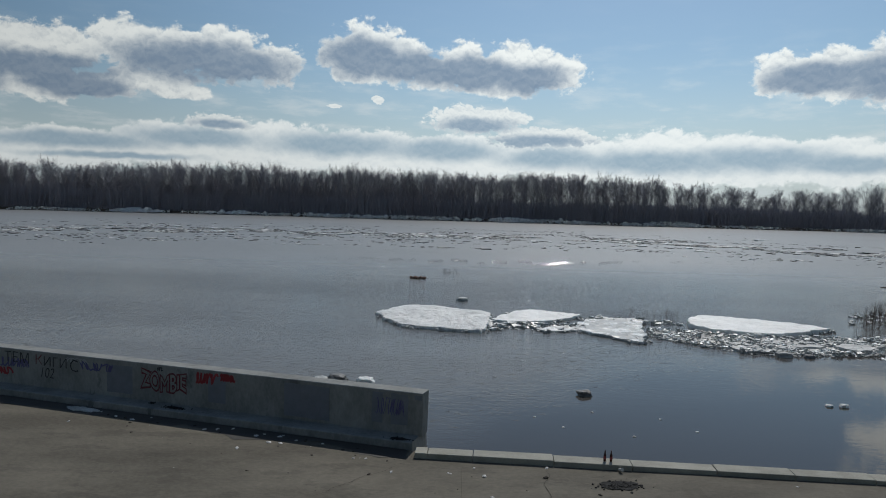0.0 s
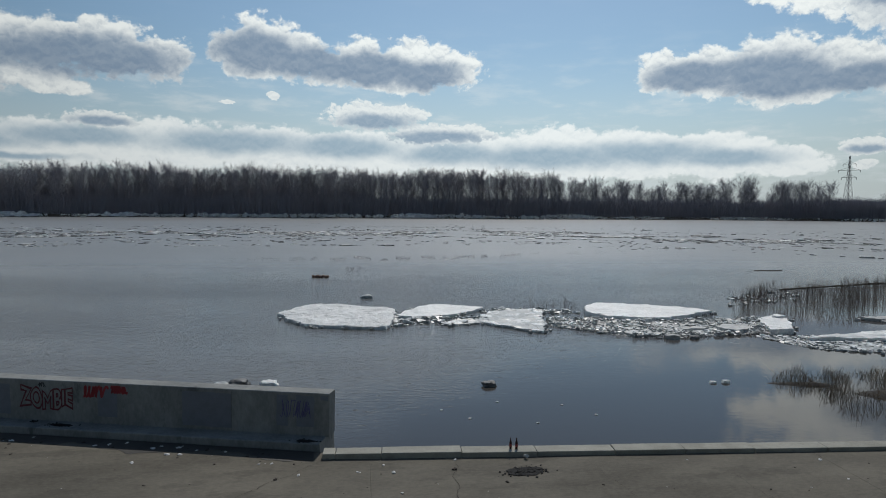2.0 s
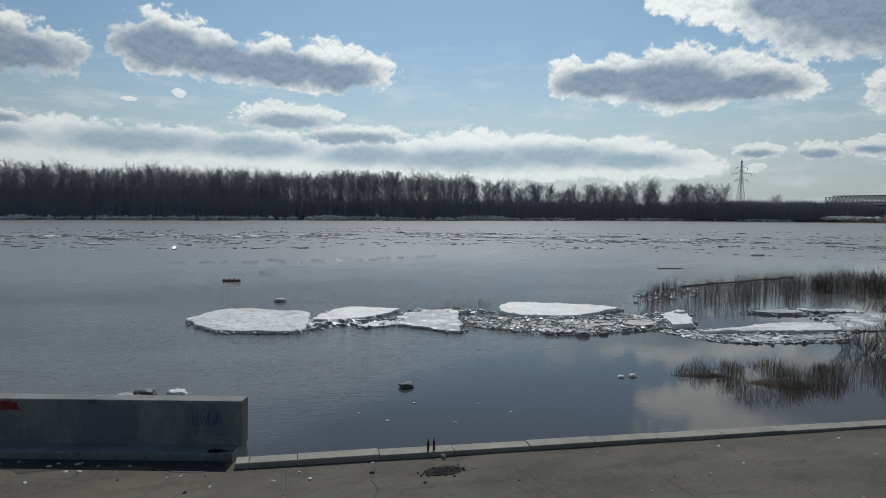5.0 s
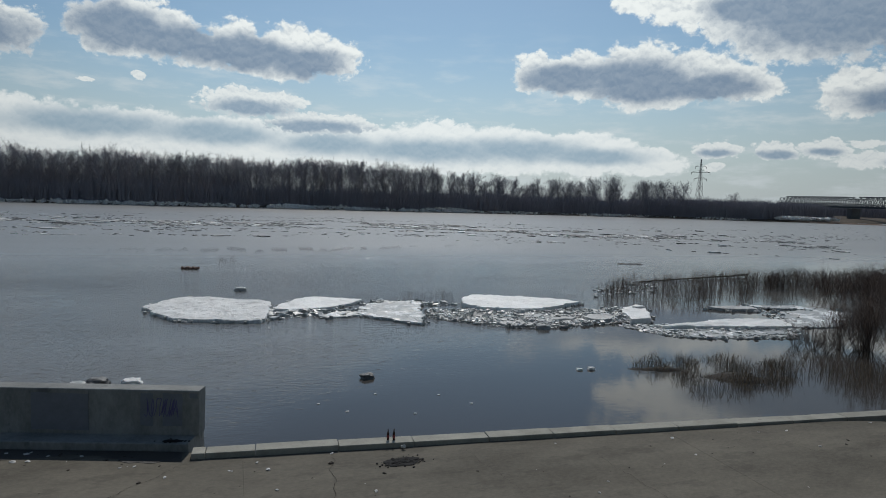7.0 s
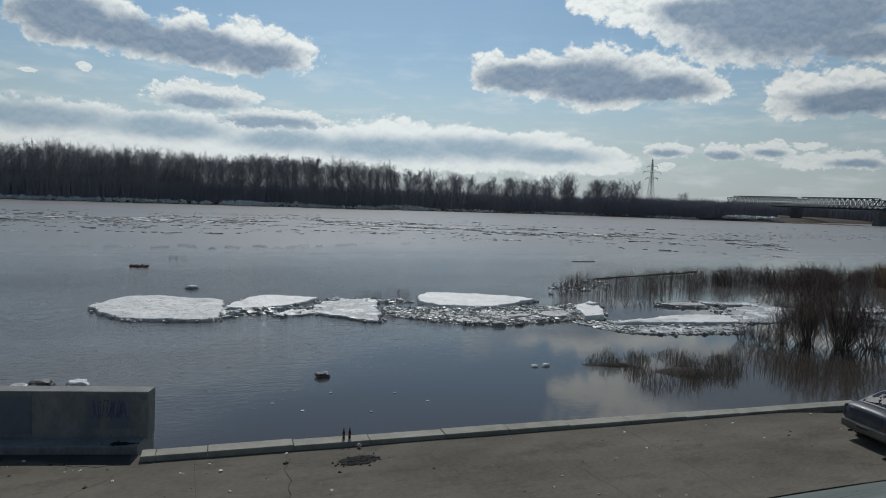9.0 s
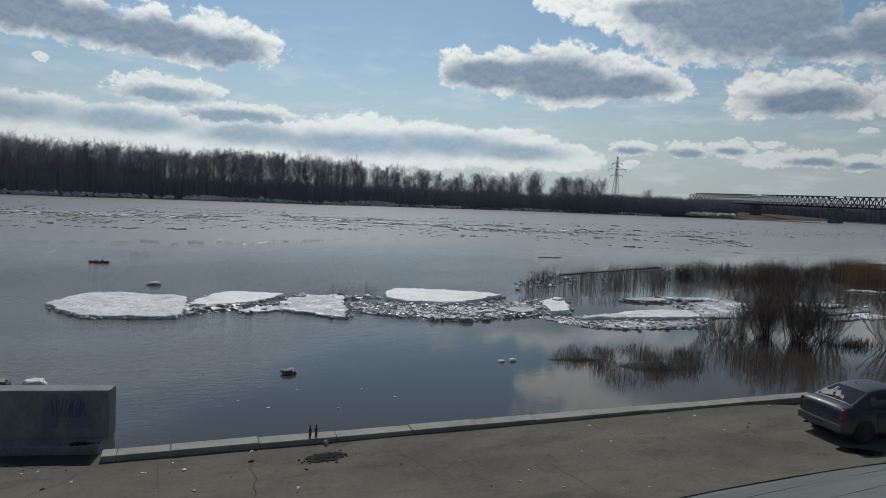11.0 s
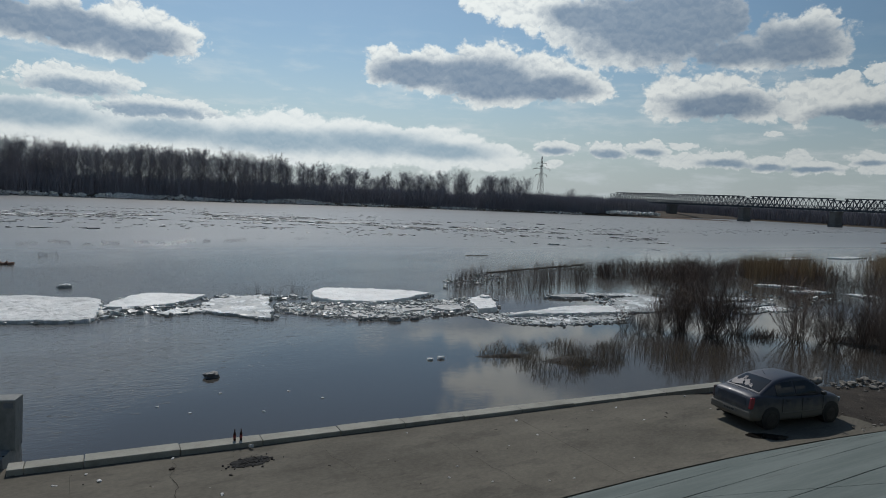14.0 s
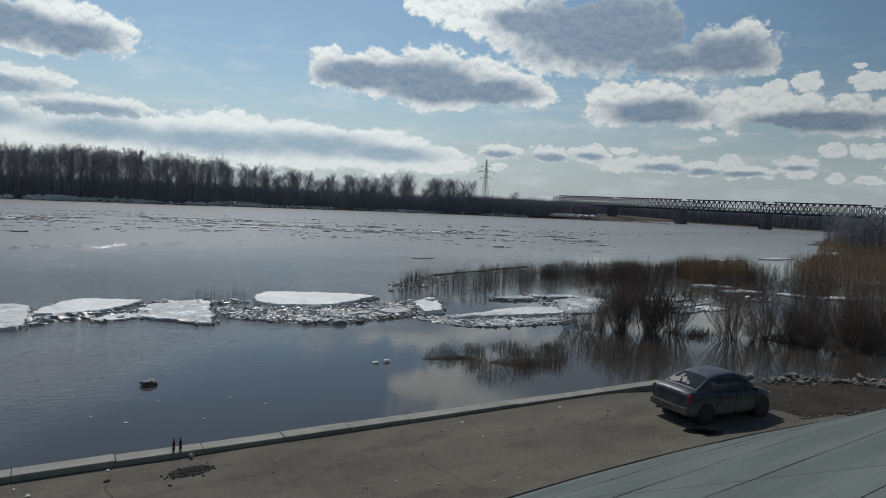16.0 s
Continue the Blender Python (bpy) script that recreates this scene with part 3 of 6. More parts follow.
part("wet_silt", mesh_of("wet_silt", verts, [(2 * i, 2 * i + 1, 2 * i + 3, 2 * i + 2) for i in range(n)], WET), None, pavement, "dark wet silt along the wall's ledge")

# ---- kerb blocks ----
kerb = tagged(new("kerb"), "low pale concrete kerb blocks along the water's edge", "kerb", kind="structure")
ends = [-0.56, -0.22, 1.0, 3.13, 5.16, 7.30, 9.25, 11.22, 13.30, 15.36, 17.4, 19.5, 21.6, 22.7]
rnd = random.Random(4)
for x0, x1 in zip(ends, ends[1:]):
    bm = bmesh.new()
    box(bm, (x1 - x0 - 0.012, 0.48, 0.75), (0, 0, 0), bevel=0.018, segments=2)
    for v in bm.verts:
        v.co += Vector([0.006 * noise.noise(v.co * 3 + Vector((x0, i * 9, 0))) for i in range(3)])
    xm = (x0 + x1) / 2
    part("block", bm, KERB, kerb).matrix_basis = pose(xm, kerb_y(xm) + 0.25, (0.155 - 0.0042 * max(0.0, xm)) - 0.375 + rnd.uniform(-0.012, 0.012), rnd.uniform(-0.6, 0.6), 0, -4.46 + rnd.uniform(-0.35, 0.35))

# ---- dirt spit past the pavement ----
cols, rows = 26, 24
verts = []
for j in range(rows + 1):
    for i in range(cols + 1):
        a, b = i / cols, j / rows
        x = 21.5 + 20 * a
        y0 = toe(x) - 0.4
        y1 = 15.6 - 0.55 * max(0, x - 26) - 0.03 * max(0, x - 30) ** 2 if x > 23.5 else 14.0 + 0.8 * (x - 21.5)
        y = y0 + (max(y1, y0 + 1.2) - y0) * b
        z = 0.02 + 0.10 * noise.noise((x * 0.6, y * 0.6, 5)) - 0.9 * max(0, b - 0.86) * 5 - 0.10 * (1 - min(1, (x - 21.5) / 2.6))
        verts.append((x, y, z))
w = cols + 1
faces = [(j * w + i, j * w + i + 1, (j + 1) * w + i + 1, (j + 1) * w + i) for j in range(rows) for i in range(cols)]
structure("dirt_spit", mesh_of("dirt_spit", verts, faces, DIRT, True), "dark bare earth beside the end of the pavement", "ground")

# ---- ice ----
def floe_mesh(corners, thick, seed, bump):
    """A plate of ice round the origin: an outline through the corners, roughened, with a broken edge."""
    rim = []
    for (x0, y0), (x1, y1) in zip(corners, corners[1:] + corners[:1]):
        n = max(3, int(math.hypot(x1 - x0, y1 - y0) / 0.22))
        for i in range(n):
            a = i / n
            x, y = x0 + (x1 - x0) * a, y0 + (y1 - y0) * a
            bow = 0.35 * math.sin(math.pi * a)
            l = math.hypot(x, y) + 1e-6
            k = 1 + (bow * 0.5 + 0.28 * noise.noise((x * 0.9, y * 0.9, seed)) + 0.14 * noise.noise((x * 3.1, y * 3.1, seed + 7))) / l
            rim.append((x * k, y * k))
    verts, n = [], len(rim)
    levels = ((1.0, -0.10), (1.004, thick * 0.4), (0.996, thick * 0.92), (0.985, thick), (0.93, thick), (0.86, thick), (0.78, thick), (0.69, thick), (0.6, thick), (0.5, thick), (0.39, thick), (0.26, thick), (0.12, thick))
    for k, (r, z) in enumerate(levels):
        for x, y in rim:
            px, py = x * r, y * r
            zz = z
            if k >= 3:
                zz += bump * (noise.noise((px * 0.7, py * 0.7, seed)) + 0.7 * noise.noise((px * 2.3, py * 2.3, seed + 3)) + 0.35 * noise.noise((px * 5.5, py * 5.5, seed + 8)))
            elif k:
                zz += 0.05 * noise.noise((px * 4, py * 4, seed + 5))
                px += 0.05 * noise.noise((px * 5, py * 5, seed + 1 + z))
            verts.append((px, py, zz))
    verts.append((0, 0, thick))
    faces = [(k * n + i, k * n + (i + 1) % n, (k + 1) * n + (i + 1) % n, (k + 1) * n + i) for k in range(len(levels) - 1) for i in range(n)]
    last = (len(levels) - 1) * n
    faces += [(last + i, last + (i + 1) % n, len(verts) - 1) for i in range(n)]
    return verts, faces


def floe(name, label, corners, thick, mat, seed, bump=0.06):
    cx, cy = sum(p[0] for p in corners) / len(corners), sum(p[1] for p in corners) / len(corners)
    ob = thing(name, label, "ice floe", (cx, cy, WATER_Z), group="ice floes")
    area = sum(a[0] * b[1] - b[0] * a[1] for a, b in zip(corners, corners[1:] + corners[:1]))
    ring = corners if area > 0 else corners[::-1]
    verts, faces = floe_mesh([(x - cx, y - cy) for x, y in ring], thick, seed, bump)
    part("plate", mesh_of("plate", verts, faces, mat, False), None, ob)
    return ob, (cx, cy), ring


def chunk_arrays(rng, size, flat):
    """One angular lump: a jittered box."""
    v = np.array([(x, y, z) for z in (-1, 1) for y in (-1, 1) for x in (-1, 1)], float) * 0.5
    v += rng.uniform(-0.16, 0.16, v.shape)
    v *= np.array(size) * (1, 1, flat)
    tilt = 0.3 if flat > 0.23 else 0.02
    ax, ay, az_ = rng.uniform(-tilt, tilt), rng.uniform(-tilt, tilt), rng.uniform(0, 6.28)
    m = np.array(Euler((ax, ay, az_)).to_matrix())
    return v @ m.T


BOX_FACES = ((0, 2, 3, 1), (4, 5, 7, 6), (0, 1, 5, 4), (2, 6, 7, 3), (0, 4, 6, 2), (1, 3, 7, 5))


def lump_mesh(name, places, mat):
    """Many small lumps as one mesh: places of (x, y, z, size, flatness)."""
    rng = np.random.default_rng(len(places))
    verts, faces = [], []
    for x, y, z, s, flat in places:
        k = len(verts)
        v = chunk_arrays(rng, (s, s * rng.uniform(0.5, 1.1), s), flat) + (x, y, z)
        verts += v.tolist()
        faces += [tuple(k + i for i in f) for f in BOX_FACES]
    return mesh_of(name, verts, faces, mat)


def lumps(name, places, mat, label, category):
    return tagged(part(name, lump_mesh(name, places, mat), None), label, category, kind="stuff")


def edge_crumbs(ring, mat, per_m, size, seed):
    r = random.Random(seed)
    out = []
    for (x0, y0), (x1, y1) in zip(ring, ring[1:] + ring[:1]):
        for _ in range(int(math.hypot(x1 - x0, y1 - y0) * per_m)):
            a = r.random()
            s = size * r.uniform(0.3, 1.2)
            out.append((x0 + (x1 - x0) * a + r.gauss(0, 0.18), y0 + (y1 - y0) * a + r.gauss(0, 0.18), s * r.uniform(0.0, 0.5), s, r.uniform(0.4, 0.9)))
    return lump_mesh("rim", out, mat)


FLOES = [
    ("ice_floe", "large rounded white ice floe with a dirty broken rim", [(-4.0, 42.0), (-2.6, 44.8), (-0.8, 45.6), (3.2, 43.2), (2.9, 40.2), (2.3, 36.8), (-2.2, 38.1)], 0.19, ICE, 1),
    ("ice_floe", "pointed white snow-covered ice floe", [(3.3, 41.0), (4.4, 43.2), (6.3, 45.0), (9.2, 43.4), (7.4, 41.3), (4.2, 40.0)], 0.17, CLEAN_ICE, 2),
    ("ice_floe", "grey melting ice floe with patches of white snow", [(7.8, 38.6), (9.3, 42.0), (12.9, 42.4), (12.0, 39.6), (10.8, 34.9), (9.4, 36.5)], 0.14, WET_ICE, 3),
    ("ice_floe", "long smooth white ice floe above crushed ice", [(15.3, 41.3), (17.3, 44.2), (21.5, 42.4), (23.7, 40.3), (19.5, 37.9), (15.8, 39.0)], 0.26, CLEAN_ICE, 4),
    ("ice_floe", "flat white ice floe at the flooded bushes", [(24.0, 31.7), (27.0, 32.4), (30.3, 33.0), (33.0, 32.2), (32.0, 30.3), (28.3, 30.9)], 0.22, CLEAN_ICE, 5),
    ("ice_floe", "flat whitish ice plate among the willow stems", [(32.2, 30.6), (33.4, 33.0), (37.0, 35.4), (40.5, 36.0), (40.9, 34.2), (36.0, 30.4)], 0.06, WET_ICE, 6),
    ("ice_floe", "tilted wedge of clear white ice", [(25.2, 37.4), (27.2, 38.1), (24.6, 33.6), (23.2, 33.5)], 0.30, CLEAN_ICE, 8),
    ("slush_plate", "low plate of dirty slush between the floes", [(12.4, 39.2), (15.6, 38.8), (19.5, 38.0), (24.6, 38.2), (25.4, 37.4), (24.0, 34.3), (20.8, 33.9), (16.8, 33.5), (13.8, 35.4), (12.0, 37.0)], 0.05, DIRTY_ICE, 30),
    ("slush_plate", "low plate of dirty slush by the flooded bushes", [(22.8, 32.6), (27.0, 31.2), (31.4, 30.0), (30.0, 28.4), (25.0, 28.9), (23.2, 30.6)], 0.04, WET_ICE, 31),
    ("ice_floe", "thin grey ice plate among the willow stems", [(42.0, 31.4), (46.9, 31.0), (47.6, 29.9), (43.2, 29.6)], 0.07, WET_ICE, 14),
    ("ice_floe", "thin grey ice plate among the willow stems", [(41.0, 28.6), (43.6, 28.9), (43.8, 27.9), (41.6, 27.7)], 0.07, WET_ICE, 15),
    ("ice_floe", "thin white ice plate before the osier stems", [(57.6, 38.2), (60.2, 37.6), (61.6, 35.4), (59.6, 36.4)], 0.09, CLEAN_ICE, 16),
    ("ice_floe", "thin white ice plate before the osier stems", [(60.6, 31.4), (62.0, 30.8), (62.4, 29.4), (60.8, 29.8)], 0.10, CLEAN_ICE, 17),
    ("ice_floe", "thin white ice plate before the osier stems", [(62.2, 28.7), (66.8, 27.4), (67.2, 26.3), (62.8, 27.2)], 0.09, CLEAN_ICE, 18),
    ("ice_floe", "long narrow ice plate", [(35.6, 38.4), (39.4, 37.2), (40.6, 35.8), (39.2, 35.8), (36.2, 37.2)], 0.08, WET_ICE, 19),
    ("ice_floe", "thin white ice plate beyond the flooded brush", [(84.6, 56.8), (89.0, 56.6), (89.6, 55.2), (85.4, 55.4)], 0.12, CLEAN_ICE, 40),
    ("ice_floe", "thin white ice plate beyond the flooded brush", [(91.0, 57.6), (98.5, 58.6), (100.0, 57.0), (93.0, 56.2)], 0.14, CLEAN_ICE, 41),
    ("ice_floe", "thin white ice plate beyond the flooded brush", [(106.0, 58.2), (113.5, 59.0), (115.0, 57.2), (108.0, 56.6)], 0.14, CLEAN_ICE, 42),
    ("ice_floe", "thin white ice plate before the wooded point", [(136.0, 62.8), (150.0, 66.2), (153.0, 64.6), (140.0, 61.4)], 0.2, CLEAN_ICE, 43),
    ("ice_floe", "thin grey ice plate among the willow stems", [(44.0, 29.0), (46.6, 29.0), (46.4, 27.6), (44.4, 27.6)], 0.07, CLEAN_ICE, 44),
    ("ice_floe", "thin white ice plate among the willow stems", [(57.0, 34.6), (60.4, 33.8), (60.8, 32.6), (57.6, 33.2)], 0.08, CLEAN_ICE, 45),
    ("ice_floe", "thin white ice plate among the willow stems", [(44.5, 33.6), (48.0, 33.2), (48.6, 32.0), (45.4, 32.2)], 0.08, CLEAN_ICE, 46),
    ("ice_floe", "dirty broken ice plate", [(15.0, 35.5), (17.6, 36.0), (18.6, 34.3), (15.5, 33.4)], 0.13, DIRTY_ICE, 9),
    ("ice_floe", "dirty broken ice plate", [(17.6, 36.8), (21.2, 37.2), (20.4, 35.2), (18.4, 34.9)], 0.13, DIRTY_ICE, 10),
    ("ice_floe", "grey ice plate between crushed ice", [(5.6, 38.4), (8.0, 39.0), (8.1, 38.2), (6.0, 37.6)], 0.12, WET_ICE, 11),
    ("ice_floe", "narrow broken ice plate", [(20.9, 35.0), (23.0, 35.6), (22.6, 34.4), (21.4, 33.9)], 0.22, DIRTY_ICE, 12),
    ("ice_floe", "long narrow ice plate", [(32.0, 37.6), (35.4, 37.0), (35.0, 36.1), (32.6, 36.6)], 0.18, DIRTY_ICE, 13),
]
for name, label, corners, thick, mat, seed in FLOES:
    ob, mid, ring = floe(name, label, corners, thick, mat, seed)
    tagged(part("rim", edge_crumbs([(x - mid[0], y - mid[1]) for x, y in ring], DIRTY_ICE, 6, 0.17, seed), None, ob, "dirty broken rim"), kind="stuff")

r = random.Random(12)


def inside(x, y, poly):
    hit = False
    for (x0, y0), (x1, y1) in zip(poly, poly[1:] + poly[:1]):
        if (y0 > y) != (y1 > y) and x < (x1 - x0) * (y - y0) / (y1 - y0) + x0:
            hit = not hit
    return hit


def strew(poly, count, size, seed, lift=0.3):
    r = random.Random(seed)
    xs, ys = [p[0] for p in poly], [p[1] for p in poly]
    out = []
    while len(out) < count:
        x, y = r.uniform(min(xs), max(xs)), r.uniform(min(ys), max(ys))
        if inside(x, y, poly) and noise.noise((x * 0.7, y * 0.7, seed)) > -0.25:
            s = size * (0.25 + r.random() ** 2.5 * 1.5)
            out.append((x, y, WATER_Z + s * lift * r.uniform(-0.5, 0.8), s, r.uniform(0.24, 0.55)))
    return out


BRASH = [(12.3, 39.4), (15.5, 38.9), (19.5, 38.0), (24.8, 38.4), (26.0, 38.0), (24.2, 34.0), (21.0, 33.5), (17.0, 33.0), (15.2, 33.6), (13.6, 35.2), (11.8, 36.8)]
lumps("crushed_ice", strew(BRASH, 7400, 0.115, 21), DIRTY_ICE, "jammed belt of crushed dirty ice between the floes", "crushed ice")
lumps("crushed_ice", [(x, y, z + 0.14, s, f) for x, y, z, s, f in strew(BRASH, 2000, 0.12, 29)], WET_ICE, "small ice crumbs heaped on the jammed belt", "crushed ice")
lumps("crushed_ice", strew(BRASH, 420, 0.20, 22), WET_ICE, "lighter broken ice pieces in the jammed belt", "crushed ice")
lumps("crushed_ice", strew([(22.0, 33.2), (24.5, 33.0), (31.5, 30.0), (33.5, 31.0), (30.0, 27.9), (23.6, 29.2), (22.6, 31.0)], 2400, 0.15, 23), WET_ICE, "crushed ice in front of the flooded bushes", "crushed ice")
lumps("crushed_ice", strew([(3.0, 40.5), (4.0, 40.2), (8.0, 41.2), (9.0, 39.5), (8.0, 38.0), (5.0, 38.6), (2.6, 37.6)], 260, 0.28, 24), WET_ICE, "thin crushed ice between the floes", "crushed ice")
lumps("crushed_ice", strew([(8.0, 43.6), (13.5, 43.2), (15.4, 41.4), (13.0, 40.8), (9.0, 42.4)], 160, 0.26, 25), WET_ICE, "sparse crushed ice behind the floes", "crushed ice")
lumps("crushed_ice", strew([(30.5, 37.6), (37.0, 37.2), (38.0, 35.6), (34.2, 32.0), (33.0, 32.4), (35.0, 35.6)], 220, 0.22, 26), DIRTY_ICE, "crushed ice ridge among the willow stems", "crushed ice")
lumps("crushed_ice", strew([(28.5, 46.5), (34.5, 50.5), (36.0, 48.5), (33.5, 45.0), (26.5, 43.0)], 150, 0.22, 27), WET_ICE, "crushed ice caught in the reeds", "crushed ice")
lumps("crushed_ice", strew([(40.0, 36.5), (55.0, 36.0), (58.0, 29.0), (46.0, 27.5), (40.5, 33.5)], 120, 0.20, 28), WET_ICE, "crushed ice among the flooded willows", "crushed ice")


def ice_block(label, x, y, size, flat, mat, seed, turn=0.0):
    """A lone lump of ice with worn corners."""
    bm = bmesh.new()
    bmesh.ops.create_icosphere(bm, subdivisions=3, radius=0.5)
    for v in bm.verts:
        p = v.co.copy()
        m = max(abs(p.x), abs(p.y), abs(p.z))
        p = p.lerp(p * (0.5 / m), 0.45)
        p *= 1 + 0.35 * noise.noise(p * 2.6 + Vector((seed, 0, 0))) + 0.12 * noise.noise(p * 8 + Vector((0, seed, 0)))
        v.co = Vector((p.x * size, p.y * size * 0.75, p.z * size * flat))
    ob = part("ice_block", bm, mat)
    ob.matrix_basis = pose(x, y, WATER_Z + size * flat * 0.18, 0, 0, turn)
    return tagged(ob, label, "ice block", "lone ice blocks")


ice_block("dark dirty ice lump floating alone", 5.57, 25.1, 0.55, 0.5, DARK_ICE, 3)
ice_block("small white ice lump", 14.55, 24.5, 0.26, 0.45, ICE, 4)
ice_block("small white ice lump", 15.1, 24.5, 0.32, 0.5, ICE, 5)
ice_block("dark dirty ice lump beside the wall", -4.0, 26.3, 0.75, 0.45, DARK_ICE, 6)
ice_block("small grey ice piece beside a darker lump", -4.65, 26.35, 0.6, 0.28, WET_ICE, 16)
ice_block("white ice lump floating near the wall", -2.85, 26.2, 0.66, 0.38, CLEAN_ICE, 7)
ice_block("small grey ice lump on open water", 1.62, 49.3, 0.8, 0.45, WET_ICE, 8)
ice_block("dark block at the rim of the floe", 4.6, 40.0, 0.4, 0.8, DARK_ICE, 9)
ice_block("grey ice block on the crushed ice", 17.2, 33.0, 0.75, 0.5, DIRTY_ICE, 10)
ice_block("dark ice block on the crushed ice", 18.4, 32.9, 0.5, 0.5, DARK_ICE, 11)
ice_block("white ice block on the crushed ice", 18.1, 37.8, 0.55, 0.7, ICE, 12)
ice_block("sunlit white ice block on the ice wedge", 26.3, 37.2, 0.9, 0.7, CLEAN_ICE, 13)
ice_block("grey ice lump on the floe rim", -1.6, 45.5, 0.5, 0.7, DIRTY_ICE, 14)
for k, (x, y) in enumerate(((5.4, 23.0), (4.1, 21.3), (7.6, 22.4), (8.4, 21.2), (6.2, 20.6), (3.3, 22.3))):
    ice_block("tiny white ice crumb on the water", x, y, 0.10, 0.35, ICE, 30 + k)

# steep little wavelets added for sun glints, their faces turned towards the near bank
GLINT = WATER.copy()
GLINT.name = "wavelet_water"
glint_shader = GLINT.node_tree.nodes["Principled BSDF"]
for key, value in (("Roughness", 0.09), ("Normal", None)):
    GLINT.node_tree.links.remove(glint_shader.inputs[key].links[0])
    if value:
        glint_shader.inputs[key].default_value = value
verts, faces = [], []
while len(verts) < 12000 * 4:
    # gathered by bearing and distance from the eye into a glitter line
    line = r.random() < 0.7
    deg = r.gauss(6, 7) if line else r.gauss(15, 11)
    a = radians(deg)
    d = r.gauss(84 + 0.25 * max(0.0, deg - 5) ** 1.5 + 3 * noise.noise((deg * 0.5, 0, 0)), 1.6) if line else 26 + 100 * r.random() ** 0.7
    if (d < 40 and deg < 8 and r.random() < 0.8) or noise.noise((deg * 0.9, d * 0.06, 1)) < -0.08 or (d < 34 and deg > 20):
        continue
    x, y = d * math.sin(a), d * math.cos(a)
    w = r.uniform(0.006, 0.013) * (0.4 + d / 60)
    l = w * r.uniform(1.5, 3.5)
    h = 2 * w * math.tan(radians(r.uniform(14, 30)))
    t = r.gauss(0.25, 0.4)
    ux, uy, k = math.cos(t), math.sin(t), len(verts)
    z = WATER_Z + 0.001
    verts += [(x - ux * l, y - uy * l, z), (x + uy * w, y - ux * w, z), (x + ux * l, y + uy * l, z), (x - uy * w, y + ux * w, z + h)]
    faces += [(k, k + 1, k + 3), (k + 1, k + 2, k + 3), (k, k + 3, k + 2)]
tagged(part("wavelets", mesh_of("wavelets", verts, faces, GLINT), None), "small wavelet facets added for sun glints on the open river", "wavelets", kind="stuff")

# drifting ice far out on the river
far = []
while len(far) < 17000:
    a = radians(r.uniform(-40, 50))
    d = 152 + 9 * noise.noise((a * 3, 0, 0)) + 7 * noise.noise((a * 14, 2, 0)) + r.gauss(0, 1) * (4.5 if r.random() < 0.8 else 22)
    if d > 108 and noise.noise((a * 9, d * 0.16, 4)) + 0.5 * noise.noise((a * 40, d * 0.5, 6)) > 0.02 + 0.3 * max(0, a - 0.2):
        far.append((d * math.sin(a), d * math.cos(a), WATER_Z + 0.02, r.uniform(0.2, 0.72) * (2.6 if r.random() < 0.05 else 1), r.uniform(0.14, 0.225)))
lumps("drift_ice", far[:7000], DARK_ICE, "streak of small dark drifting ice on the open river", "drift ice")
lumps("drift_ice", far[7000:11500], DIRTY_ICE, "streak of small dirty drifting ice on the open river", "drift ice")
lumps("drift_ice", far[11500:], ICE, "streak of small white drifting ice on the open river", "drift ice")
far = []
for k in range(1300):
    x = r.uniform(60, 340)
    y = 75 + 0.5 * x + r.gauss(0, 24) if k < 300 else 108 + 0.13 * x + 9 * noise.noise((x * 0.03, 2, 2)) + r.gauss(0, 7)
    if k < 300 or noise.noise((x * 0.06, y * 0.2, 3)) > -0.1:
        far.append((x, y, WATER_Z + 0.01, r.uniform(0.2, 0.7) * (2 if r.random() < 0.1 else 1), 0.12))
lumps("drift_ice", far[::2], WET_ICE, "scattered drifting ice near the bridge", "drift ice")
lumps("drift_ice", far[1::2], DARK_ICE, "scattered dark drifting ice near the bridge", "drift ice")
far = []
while len(far) < 5200:
    x = r.uniform(-230, 250)
    patch = noise.noise((x * 0.035, 1, 1)) + 0.6 * noise.noise((x * 0.3, 5, 1)) + (0.25 if -60 < x < 110 else -0.1)
    if patch > -0.05 or r.random() < 0.08:
        far.append((x, far_shore(x) + r.uniform(-3.0, 4.0), r.uniform(-0.25, 0.8 + 1.5 * max(0, patch)), r.uniform(0.2, 0.5) * (2 if r.random() < 0.06 else 1), 0.6))
lumps("shore_ice", far, ICE, "band of piled white ice blocks along the far shore", "shore ice")

# old snow banked up along the far waterline, broken by gaps
xs = [-170 + 0.6 * i for i in range(500)]
rows = ((-0.6, -0.7), (1.4, 0.55), (3.8, 1.75), (5.6, 1.6), (9.0, 0.0))
verts = []
for off, z in rows:
    for x in xs:
        bank = max(0.0, min(1.0, 0.55 + 0.9 * noise.noise((x * 0.05, 3, 3)) + 0.8 * noise.noise((x * 0.55, 7, 1)))) * min(1.0, (x + 170) / 40, (129 - x) / 30)
        verts.append((x, far_shore(x) + off + 0.4 * noise.noise((x * 0.7, off, 2)), -0.5 + (z + 0.5) * bank * (1 + 0.3 * noise.noise((x * 1.3, off, 5)))))
n = len(xs)
faces = [(j * n + i, j * n + i + 1, (j + 1) * n + i + 1, (j + 1) * n + i) for j in range(len(rows) - 1) for i in range(n - 1)]
tagged(part("snow_bank", mesh_of("snow_bank", verts, faces, ICE), None), "broken strip of old snow along the far waterline", "snow", kind="stuff")

